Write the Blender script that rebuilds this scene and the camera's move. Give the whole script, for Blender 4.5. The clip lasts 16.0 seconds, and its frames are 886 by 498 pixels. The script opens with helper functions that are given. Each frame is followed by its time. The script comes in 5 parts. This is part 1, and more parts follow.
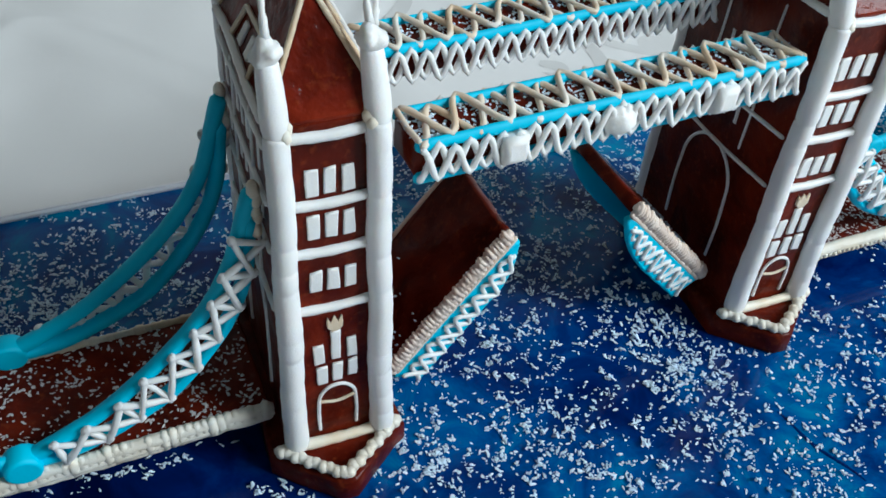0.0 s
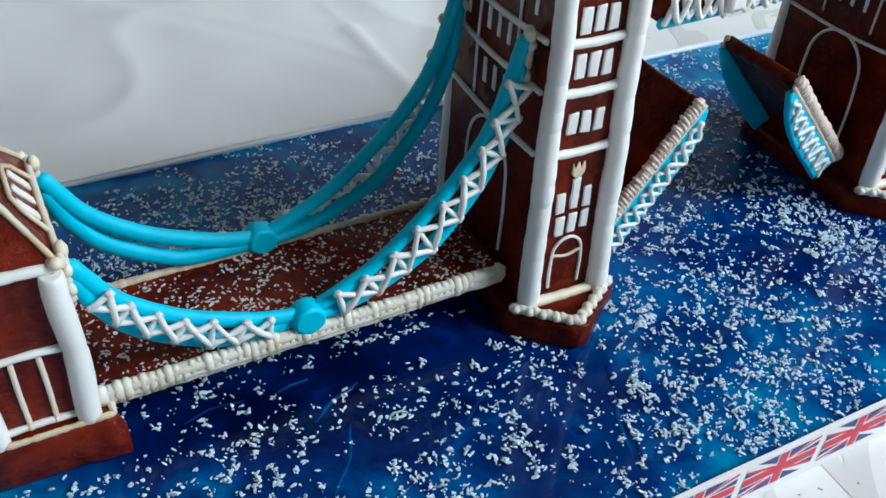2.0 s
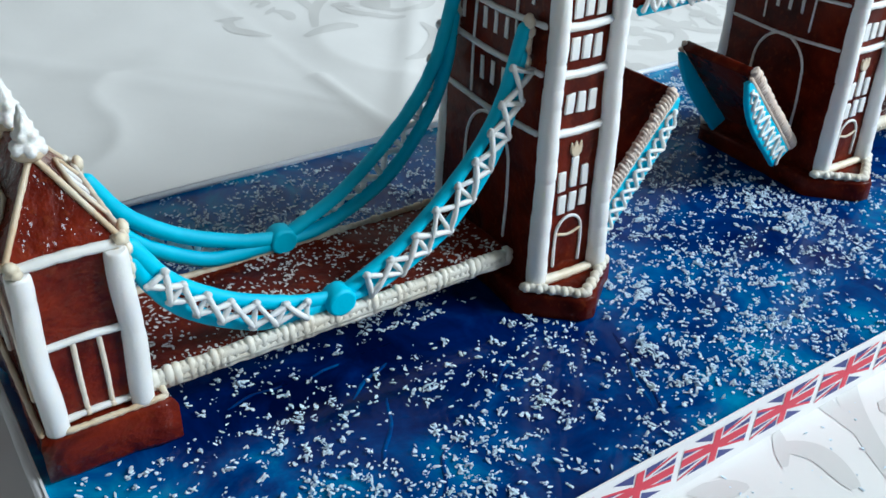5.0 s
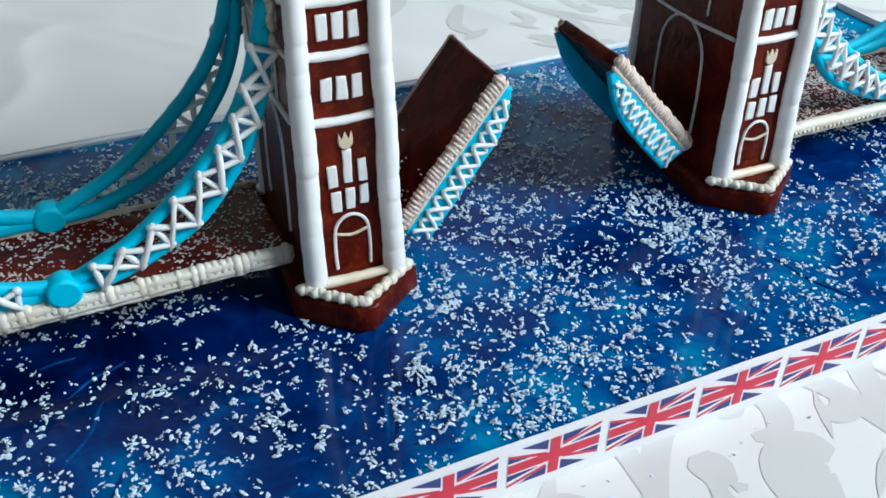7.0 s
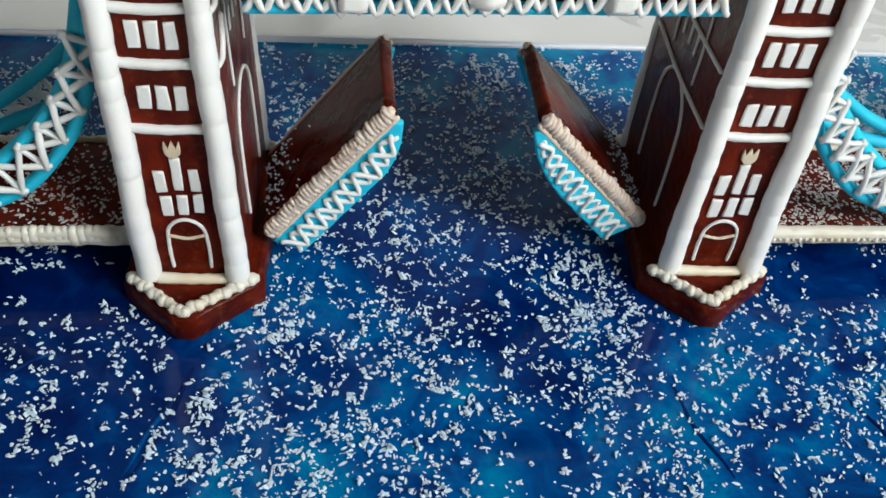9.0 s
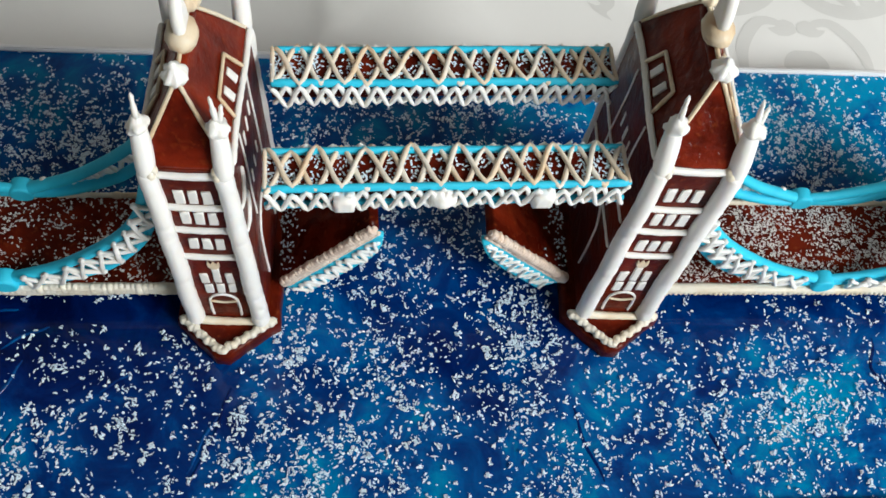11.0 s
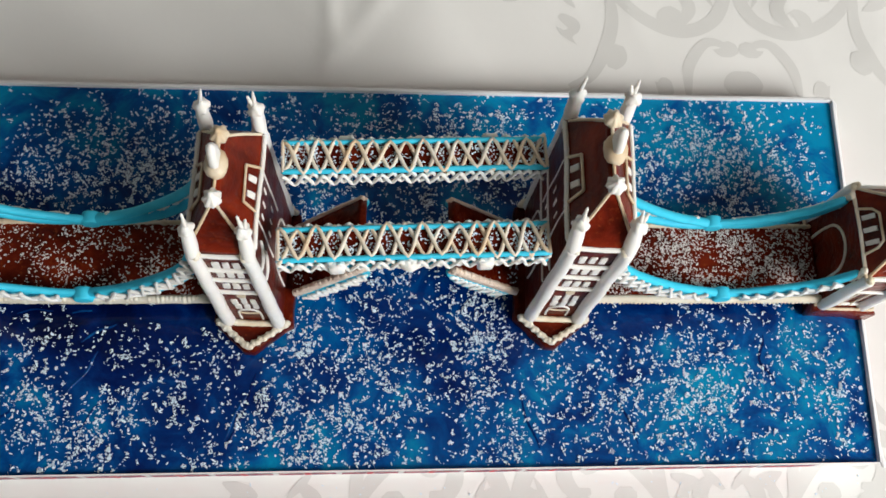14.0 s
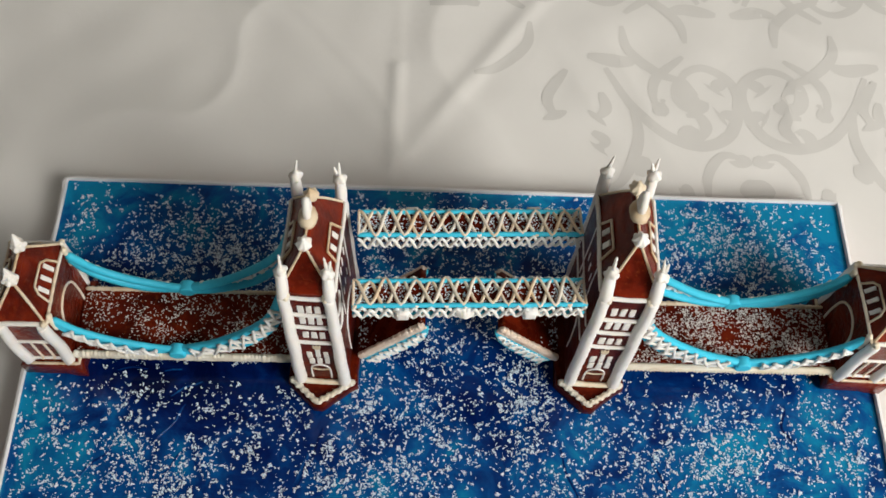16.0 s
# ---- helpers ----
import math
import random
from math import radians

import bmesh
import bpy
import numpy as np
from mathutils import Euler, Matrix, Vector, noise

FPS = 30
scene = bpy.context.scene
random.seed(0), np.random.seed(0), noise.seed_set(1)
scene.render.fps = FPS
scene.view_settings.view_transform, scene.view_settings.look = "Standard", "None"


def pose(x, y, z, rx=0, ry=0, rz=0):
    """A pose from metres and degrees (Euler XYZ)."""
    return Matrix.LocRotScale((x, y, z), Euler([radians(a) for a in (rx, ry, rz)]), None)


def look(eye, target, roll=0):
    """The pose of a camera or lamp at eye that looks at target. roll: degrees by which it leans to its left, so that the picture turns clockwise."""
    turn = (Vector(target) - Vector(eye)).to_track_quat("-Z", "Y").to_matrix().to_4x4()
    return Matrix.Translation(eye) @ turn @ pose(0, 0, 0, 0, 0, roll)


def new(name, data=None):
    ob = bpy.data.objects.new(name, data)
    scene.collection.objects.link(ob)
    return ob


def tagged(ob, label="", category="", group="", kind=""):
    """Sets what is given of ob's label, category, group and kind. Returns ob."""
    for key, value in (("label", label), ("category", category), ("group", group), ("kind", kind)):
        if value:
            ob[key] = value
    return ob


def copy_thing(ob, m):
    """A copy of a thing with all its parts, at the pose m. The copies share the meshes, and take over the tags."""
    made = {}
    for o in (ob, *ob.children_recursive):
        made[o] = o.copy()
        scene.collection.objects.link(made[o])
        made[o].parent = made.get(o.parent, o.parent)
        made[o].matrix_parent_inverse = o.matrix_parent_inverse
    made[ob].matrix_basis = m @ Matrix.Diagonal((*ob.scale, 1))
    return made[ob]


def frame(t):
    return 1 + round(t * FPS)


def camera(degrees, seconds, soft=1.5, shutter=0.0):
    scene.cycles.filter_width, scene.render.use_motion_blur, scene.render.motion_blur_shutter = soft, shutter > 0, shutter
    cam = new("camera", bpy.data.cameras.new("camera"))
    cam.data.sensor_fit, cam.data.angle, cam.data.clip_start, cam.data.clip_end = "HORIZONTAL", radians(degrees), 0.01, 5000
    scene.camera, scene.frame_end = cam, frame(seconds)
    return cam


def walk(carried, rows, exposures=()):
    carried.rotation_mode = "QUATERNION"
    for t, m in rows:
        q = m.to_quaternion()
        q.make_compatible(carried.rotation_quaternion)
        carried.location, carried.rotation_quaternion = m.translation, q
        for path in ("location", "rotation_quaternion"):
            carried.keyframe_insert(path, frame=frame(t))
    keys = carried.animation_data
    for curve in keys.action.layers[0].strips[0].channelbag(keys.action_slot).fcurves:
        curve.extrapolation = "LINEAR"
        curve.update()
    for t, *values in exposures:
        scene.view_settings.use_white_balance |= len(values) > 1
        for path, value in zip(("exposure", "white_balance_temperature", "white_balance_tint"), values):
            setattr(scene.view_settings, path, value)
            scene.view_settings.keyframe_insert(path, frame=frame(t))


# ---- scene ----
import functools

cam = camera(52.20, 16.0, 1.6)
EXPOSURES = [(0.0, -0.72, 5600, 1.0), (1.5, -0.64, 5600, 1.0), (3.0, -0.42, 5600, 1.0), (7.0, -0.5, 5600, 1.0), (9.0, -0.68, 6250, 3.5), (10.2, -0.64, 6400, 5.0), (12.5, -0.58, 6400, 7.0), (16.0, -0.80, 6950, 9.0)]
PATH = [
    (0, (-0.19517, -0.21070, 0.36401), (0.14307, 0.43842, -0.31734), 5.954),
    (0.5, (-0.23286, -0.21638, 0.34805), (0.12356, 0.44124, -0.31565), 6.390),
    (1, (-0.26435, -0.23134, 0.33860), (0.10306, 0.44117, -0.30385), 4.526),
    (1.5, (-0.30294, -0.23929, 0.32850), (0.07636, 0.43794, -0.30197), 3.895),
    (2, (-0.34496, -0.24621, 0.31696), (0.04875, 0.42810, -0.30777), 3.734),
    (2.5, (-0.38001, -0.25126, 0.31202), (0.00938, 0.43302, -0.30454), 3.397),
    (3, (-0.40301, -0.25994, 0.30287), (-0.00402, 0.42723, -0.30426), 3.657),
    (5.5, (-0.40672, -0.27654, 0.29018), (0.08376, 0.41005, -0.24650), 2.028),
    (6, (-0.36328, -0.28311, 0.28825), (0.09552, 0.41415, -0.26249), 1.686),
    (6.5, (-0.29849, -0.29621, 0.28596), (0.10573, 0.42155, -0.28099), 1.049),
    (7, (-0.23158, -0.31297, 0.28448), (0.12142, 0.42004, -0.29696), 1.163),
    (7.5, (-0.17755, -0.31490, 0.28218), (0.09395, 0.44654, -0.30646), 1.268),
    (8, (-0.11697, -0.30188, 0.27620), (0.07820, 0.47127, -0.32725), 2.068),
    (8.5, (-0.06566, -0.28684, 0.28295), (0.08980, 0.46923, -0.35281), 4.978),
    (9, (-0.05560, -0.26291, 0.33240), (0.06895, 0.42258, -0.38495), 7.195),
    (9.5, (-0.05672, -0.24850, 0.38650), (0.07256, 0.35558, -0.39987), 10.828),
    (10, (-0.05734, -0.23846, 0.45221), (0.07122, 0.31707, -0.36928), 12.596),
    (12.5, (-0.03691, -0.12762, 0.64308), (0.04882, 0.15594, -0.31204), 14.024),
    (13, (-0.03987, -0.12308, 0.67481), (0.04399, 0.14584, -0.28469), 15.358),
    (13.5, (-0.03759, -0.13284, 0.71037), (0.04979, 0.14839, -0.24528), 16.126),
    (14, (-0.03169, -0.14766, 0.74242), (0.05973, 0.15576, -0.20604), 16.186),
    (14.5, (-0.03152, -0.17036, 0.76849), (0.05639, 0.16123, -0.17083), 14.869),
    (15, (-0.02338, -0.19849, 0.78960), (0.05298, 0.18315, -0.13156), 11.808),
    (15.5, (-0.03020, -0.22624, 0.79715), (0.02585, 0.19130, -0.10978), 9.021),
    (16, (-0.04942, -0.26497, 0.80482), (-0.00316, 0.21058, -0.07365), 6.519),
]
walk(cam, [(t, look(eye, target, roll)) for t, eye, target, roll in PATH], EXPOSURES)

# ---- world, window light ----
world = bpy.data.worlds.new("world")
scene.world = world
world.use_nodes = True
wn = world.node_tree
sky = wn.nodes.new("ShaderNodeTexSky")
sky.sky_type, sky.sun_disc = "NISHITA", False
sky.sun_elevation, sky.sun_rotation = radians(35), radians(140)
wn.links.new(sky.outputs[0], wn.nodes["Background"].inputs[0])
wn.nodes["Background"].inputs[1].default_value = 0.1

WINDOW_POWER = 190.0
lamp = new("window_daylight", bpy.data.lights.new("window_daylight", "AREA"))
lamp.data.shape, lamp.data.size, lamp.data.size_y = "RECTANGLE", 1.5, 1.5
lamp.data.energy, lamp.data.color = WINDOW_POWER, (1.0, 0.985, 0.965)
lamp.matrix_world = look((1.90, -1.56, 1.80), (0.85, 0.35, 0.05))
side = new("side_window_daylight", bpy.data.lights.new("side_window_daylight", "AREA"))
side.data.shape, side.data.size, side.data.size_y = "RECTANGLE", 0.8, 1.1
side.data.energy, side.data.color = 0.9, (1.0, 0.99, 0.98)
side.matrix_world = look((-0.75, -1.56, 1.35), (-0.4, 0.3, 0.0))
scene.view_settings.exposure = 0.0


# ---- materials ----
def material(name, rough=0.5, coat=0.0, coat_rough=0.1, sheen=0.0, subsurface=0.0):
    m = bpy.data.materials.new(name)
    m.use_nodes = True
    b = m.node_tree.nodes["Principled BSDF"]
    b.inputs["Roughness"].default_value = rough
    b.inputs["Coat Weight"].default_value = coat
    b.inputs["Coat Roughness"].default_value = coat_rough
    b.inputs["Sheen Weight"].default_value = sheen
    if subsurface:
        b.inputs["Subsurface Weight"].default_value = subsurface
        b.inputs["Subsurface Radius"].default_value = (0.004, 0.0034, 0.0028)
        b.inputs["Subsurface Scale"].default_value = 1.0
    return m, m.node_tree, b


def noise_node(nt, scale, detail=4.0, rough=0.55, stretch=None, distort=0.0):
    tc = nt.nodes.new("ShaderNodeTexCoord")
    n = nt.nodes.new("ShaderNodeTexNoise")
    n.inputs["Scale"].default_value = scale
    n.inputs["Detail"].default_value = detail
    n.inputs["Roughness"].default_value = rough
    n.inputs["Distortion"].default_value = distort
    src = tc.outputs["Object"]
    if stretch:
        mp = nt.nodes.new("ShaderNodeMapping")
        mp.inputs["Scale"].default_value = stretch[:3]
        mp.inputs["Rotation"].default_value = (0, 0, radians(stretch[3]))
        nt.links.new(src, mp.inputs[0])
        src = mp.outputs[0]
    nt.links.new(src, n.inputs["Vector"])
    return n


def ramp(nt, source, stops):
    r = nt.nodes.new("ShaderNodeValToRGB")
    while len(r.color_ramp.elements) < len(stops):
        r.color_ramp.elements.new(0.5)
    for e, (p, c) in zip(r.color_ramp.elements, stops):
        e.position, e.color = p, (*c, 1)
    nt.links.new(source, r.inputs[0])
    return r


def bump(nt, b, parts_):
    last = None
    for source, strength, dist in parts_:
        k = nt.nodes.new("ShaderNodeBump")
        k.inputs["Strength"].default_value = strength
        k.inputs["Distance"].default_value = dist
        nt.links.new(source, k.inputs["Height"])
        if last:
            nt.links.new(last.outputs[0], k.inputs["Normal"])
        last = k
    nt.links.new(last.outputs[0], b.inputs["Normal"])


def mix(nt, a, c, f, mode="MIX"):
    x = nt.nodes.new("ShaderNodeMixRGB")
    x.blend_type = mode
    for s, v in ((0, f), (1, a), (2, c)):
        if isinstance(v, bpy.types.NodeSocket):
            nt.links.new(v, x.inputs[s])
        else:
            x.inputs[s].default_value = v if s == 0 else (*v, 1)
    return x.outputs[0]


def make_gingerbread(name="glazed_gingerbread", coat=0.26, relief=1.0, smooth=0.0, pale=1.0, ior=1.35):
    m, nt, b = material(name, 0.42, coat, 0.045)
    b.inputs["Specular IOR Level"].default_value = 0.04
    b.inputs["Coat IOR"].default_value = ior
    big = noise_node(nt, 40, 4, 0.55, None, 0.4)
    fine = noise_node(nt, 260, 3, 0.55)
    c = ramp(nt, big.outputs[0], [(p, tuple(v * pale for v in q)) for p, q in ((0.3, (0.030, 0.0028, 0.0014)), (0.5, (0.080, 0.0068, 0.0024)), (0.76, (0.165, 0.0165, 0.0042)))])
    speck = ramp(nt, fine.outputs[0], [(0.56, (0, 0, 0)), (0.74, (0.55, 0.55, 0.55))])
    out = mix(nt, c.outputs[0], (0.20, 0.038, 0.010), speck.outputs[0])
    nt.links.new(out, b.inputs["Base Color"])
    r = ramp(nt, big.outputs[0], [(0.35, (0.30 - smooth,) * 3), (0.7, (0.50 - smooth,) * 3)])
    nt.links.new(r.outputs[0], b.inputs["Roughness"])
    pore = noise_node(nt, 900, 3, 0.6)
    glint = nt.nodes.new("ShaderNodeBump")
    glint.inputs["Strength"].default_value, glint.inputs["Distance"].default_value = 0.55 * relief, 0.002
    nt.links.new(noise_node(nt, 120, 3, 0.55).outputs[0], glint.inputs["Height"])
    nt.links.new(glint.outputs[0], b.inputs["Coat Normal"])
    bump(nt, b, [(big.outputs[0], 0.35 * relief, 0.005), (fine.outputs[0], 0.2 * relief, 0.0016), (pore.outputs[0], 0.02 * relief, 0.0005)])
    return m


def make_icing(name, pale, dark, rough=0.5, scale=45):
    m, nt, b = material(name, rough, 0.12, 0.3, 0.0, 0.3)
    n = noise_node(nt, scale, 3, 0.5)
    f = noise_node(nt, 700, 3, 0.6)
    c = ramp(nt, n.outputs[0], [(0.35, pale), (0.66, dark)])
    nt.links.new(c.outputs[0], b.inputs["Base Color"])
    bump(nt, b, [(f.outputs[0], 0.25, 0.0006)])
    return m


def make_fondant():
    m, nt, b = material("blue_fondant", 0.62, 0.0, 0.3)
    n = noise_node(nt, 60, 4, 0.55)
    f = noise_node(nt, 500, 3, 0.6)
    c = ramp(nt, n.outputs[0], [(0.3, (0.022, 0.49, 0.72)), (0.7, (0.036, 0.59, 0.82))])
    nt.links.new(c.outputs[0], b.inputs["Base Color"])
    bump(nt, b, [(f.outputs[0], 0.2, 0.0006), (n.outputs[0], 0.25, 0.001)])
    return m


def make_water():
    m, nt, b = material("blue_jelly_film", 0.26, 0.32, 0.07)
    tint = nt.nodes.new("ShaderNodeAttribute")
    tint.attribute_name = "pigment_and_light"
    mid = noise_node(nt, 24, 6, 0.62, None, 0.7)
    total = nt.nodes.new("ShaderNodeMath")
    total.operation = "MULTIPLY_ADD"
    nt.links.new(mid.outputs[0], total.inputs[0])
    total.inputs[1].default_value = 1.15
    nt.links.new(tint.outputs["Fac"], total.inputs[2])
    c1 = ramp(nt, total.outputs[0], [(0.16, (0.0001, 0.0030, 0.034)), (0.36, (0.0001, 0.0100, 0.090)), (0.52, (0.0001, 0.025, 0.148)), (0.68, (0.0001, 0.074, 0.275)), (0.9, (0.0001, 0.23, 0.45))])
    nt.links.new(c1.outputs[0], b.inputs["Base Color"])
    b.inputs["Specular IOR Level"].default_value = 0.08
    w1 = noise_node(nt, 7, 3, 0.5, (1.0, 9.0, 1.0, 62), 0.3)
    w2 = noise_node(nt, 30, 3, 0.5)
    crease = ramp(nt, w1.outputs[0], [(0.47, (0, 0, 0)), (0.5, (1, 1, 1)), (0.53, (0, 0, 0))])
    bump(nt, b, [(crease.outputs[0], 0.10, 0.0010), (w2.outputs[0], 0.35, 0.0025)])
    return m


def make_cloth():
    m, nt, b = material("white_damask_cloth", 0.72, 0.0, 0.3, 0.25)
    n = noise_node(nt, 3, 4, 0.5)
    c = ramp(nt, n.outputs[0], [(0.35, (0.77, 0.765, 0.75)), (0.65, (0.83, 0.825, 0.81))])
    nt.links.new(c.outputs[0], b.inputs["Base Color"])
    wv = noise_node(nt, 1800, 2, 0.6)
    w2 = noise_node(nt, 14, 4, 0.55)
    bump(nt, b, [(wv.outputs[0], 0.12, 0.0004), (w2.outputs[0], 0.25, 0.004)])
    return m


def make_plain(name, col, rough, vary=0.12, scale=60, bumpy=0.15):
    m, nt, b = material(name, rough)
    n = noise_node(nt, scale, 4, 0.55)
    lo, hi = [max(0, v * (1 - vary)) for v in col], [min(1, v * (1 + vary)) for v in col]
    c = ramp(nt, n.outputs[0], [(0.3, lo), (0.7, hi)])
    nt.links.new(c.outputs[0], b.inputs["Base Color"])
    f = noise_node(nt, 900, 3, 0.6)
    bump(nt, b, [(f.outputs[0], bumpy, 0.0005)])
    return m


GINGER = make_gingerbread()
# lighter gingerbread copy: the window light on the gatehouses is put into its colour
LIT_GINGER = make_gingerbread("window_lit_gingerbread", 0.65, 2.3, 0.0, 1.4, 1.4)
ROOF = make_gingerbread("roof_gingerbread", 0.4, 1.4, 0.0, 1.5)
GLAZE = make_gingerbread("smooth_sugar_glaze", 0.2, 0.6, 0.1)
WHITE = make_icing("white_royal_icing", (0.87, 0.865, 0.845), (0.83, 0.81, 0.765))
SUGAR = make_icing("white_sugar_stick", (0.88, 0.875, 0.865), (0.84, 0.825, 0.80), 0.45, 30)
CREAM = make_icing("cream_icing", (0.74, 0.66, 0.52), (0.62, 0.46, 0.29))
MIXED = make_icing("cream_and_white_icing", (0.86, 0.82, 0.74), (0.76, 0.58, 0.40), 0.5, 34)
IVORY = make_icing("ivory_icing", (0.86, 0.81, 0.69), (0.78, 0.66, 0.48), 0.5, 40)
BEIGE = make_icing("beige_icing", (0.82, 0.67, 0.56), (0.74, 0.56, 0.45), 0.5, 80)
BLUE = make_fondant()
WATER = make_water()
COCONUT = make_plain("desiccated_coconut", (0.70, 0.83, 0.96), 0.6, 0.06)
COCONUT.node_tree.nodes["Principled BSDF"].inputs["Subsurface Weight"].default_value = 0.35
COCONUT.node_tree.nodes["Principled BSDF"].inputs["Subsurface Radius"].default_value = (0.0008, 0.0008, 0.0009)
# the same coconut, greyer: the duller light on the decks is put into colour
DECK_COCONUT = make_plain("greyer_deck_coconut", (0.60, 0.57, 0.55), 0.55, 0.3, 300)
PAPER = make_plain("white_paper", (0.84, 0.835, 0.85), 0.6, 0.03, 8)
RED = make_plain("printed_red", (0.62, 0.02, 0.06), 0.5, 0.06)
NAVY = make_plain("printed_navy", (0.022, 0.035, 0.20), 0.5, 0.1)
CLOTH = make_cloth()
SATIN = make_plain("satin_weave", (0.69, 0.685, 0.67), 0.5, 0.03, 6)
# unseen walls: each side's tone is set for the light it bounces back
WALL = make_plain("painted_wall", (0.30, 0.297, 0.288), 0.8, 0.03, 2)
PALE = make_plain("bounce_ceiling", (0.36, 0.35, 0.32), 0.8, 0.03, 2)
BRIGHT = make_plain("bright_bounce_wall", (0.62, 0.615, 0.60), 0.8, 0.03, 2)
DARK = make_plain("dark_bounce_wall", (0.16, 0.165, 0.155), 0.8, 0.05, 2)
WOOD = make_plain("floor_boards", (0.28, 0.18, 0.10), 0.5, 0.2, 4)
BOARD = make_plain("grey_card", (0.6, 0.6, 0.58), 0.8, 0.05)


# ---- mesh helpers ----
class Shape:
    """Vertices and faces of one mesh, gathered piece by piece."""

    def __init__(self, seed=1):
        self.v, self.f, self.m, self.rng = [], [], [], random.Random(seed)

    def add(self, verts, faces, slot=0):
        k = len(self.v)
        self.v += [tuple(p) for p in verts]
        self.f += [tuple(i + k for i in f) for f in faces]
        self.m += [slot] * len(faces)


def part(name, shape, mat, parent=None, label="", smooth=True):
    """Links a shape as ONE mesh object under a thing or a part."""
    me = bpy.data.meshes.new(name)
    me.from_pydata(shape.v, [], shape.f)
    for k in mat if isinstance(mat, (list, tuple)) else [mat]:
        me.materials.append(k)
    me.polygons.foreach_set("material_index", shape.m)
    if smooth:
        me.polygons.foreach_set("use_smooth", [len(f) <= 4 for f in shape.f])
    me.update()
    ob = new(name, me)
    if parent is not None:
        ob.parent = parent
    if label:
        ob["label"] = label
    return ob


def thing(name, m, label, category, group=""):
    e = new(name)
    e.empty_display_size = 0.01
    e.matrix_world = m
    return tagged(e, label, category, group)


def smooth_path(pts, step):
    """A Catmull-Rom line through the points."""
    p = [Vector(q) for q in pts]
    if len(p) < 3:
        n = max(1, int((p[1] - p[0]).length / step))
        return [p[0].lerp(p[1], i / n) for i in range(n + 1)]
    p = [p[0] * 2 - p[1]] + p + [p[-1] * 2 - p[-2]]
    out = []
    for a, b, c, d in zip(p, p[1:], p[2:], p[3:]):
        n = max(1, int((c - b).length / step))
        for i in range(n):
            t = i / n
            out.append(0.5 * (2 * b + (c - a) * t + (2 * a - 5 * b + 4 * c - d) * t * t + (3 * b - a - 3 * c + d) * t**3))
    return out + [p[-2]]


def tube(s, pts, r, seg=7, wobble=0.09, flat=1.0, step=None, soft=True):
    """A piped line: a round strand through the points with blunt rounded ends. flat squeezes it along its second axis."""
    line = smooth_path(pts, step or r * 1.3) if soft else [Vector(q) for q in pts]
    n = len(line)
    dirs = [(line[min(i + 1, n - 1)] - line[max(i - 1, 0)]).normalized() for i in range(n)]
    up = Vector((0, 0, 1)) if abs(dirs[0].z) < 0.9 else Vector((0, 1, 0))
    side = dirs[0].cross(up).normalized()
    rings, ends = [], []
    for i in range(n):
        d = dirs[i]
        side = (side - d * side.dot(d)).normalized()
        rings.append((line[i], d, side, d.cross(side), r * (1 + s.rng.uniform(-wobble, wobble))))
    c, d, a, b, q = rings[0]
    c2, d2, a2, b2, q2 = rings[-1]
    full = [(c - d * q * 0.75, d, a, b, q * 0.55)] + rings + [(c2 + d2 * q2 * 0.75, d2, a2, b2, q2 * 0.55)]
    verts = []
    for c, d, a, b, q in full:
        for k in range(seg):
            t = 2 * math.pi * k / seg
            verts.append(c + a * (q * math.cos(t)) + b * (q * flat * math.sin(t)))
    faces = []
    for i in range(len(full) - 1):
        for k in range(seg):
            faces.append((i * seg + k, i * seg + (k + 1) % seg, (i + 1) * seg + (k + 1) % seg, (i + 1) * seg + k))
    faces.append(tuple(range(seg))[::-1])
    faces.append(tuple(range((len(full) - 1) * seg, len(full) * seg)))
    s.add(verts, faces)


def lathe(s, profile, at, seg=16, wobble=0.02, lean=(0, 0), drift=0.0):
    """A turned form: (radius, height) pairs round an upright axis, which wanders sideways by drift."""
    verts, faces, h0 = [], [], profile[0][1]
    p1, p2 = s.rng.uniform(0, 6), s.rng.uniform(0, 6)
    for r, z in profile:
        w = [1 + s.rng.uniform(-wobble, wobble) for _ in range(seg)]
        ox, oy = drift * math.sin(z * 95 + p1), drift * math.sin(z * 80 + p2)
        for k in range(seg):
            t = 2 * math.pi * k / seg
            verts.append((at[0] + ox + lean[0] * (z - h0) + r * w[k] * math.cos(t), at[1] + oy + lean[1] * (z - h0) + r * w[k] * math.sin(t), at[2] + z))
    for i in range(len(profile) - 1):
        for k in range(seg):
            faces.append((i * seg + k, i * seg + (k + 1) % seg, (i + 1) * seg + (k + 1) % seg, (i + 1) * seg + k))
    faces.append(tuple(range(seg))[::-1])
    faces.append(tuple(range((len(profile) - 1) * seg, len(profile) * seg)))
    s.add(verts, faces)


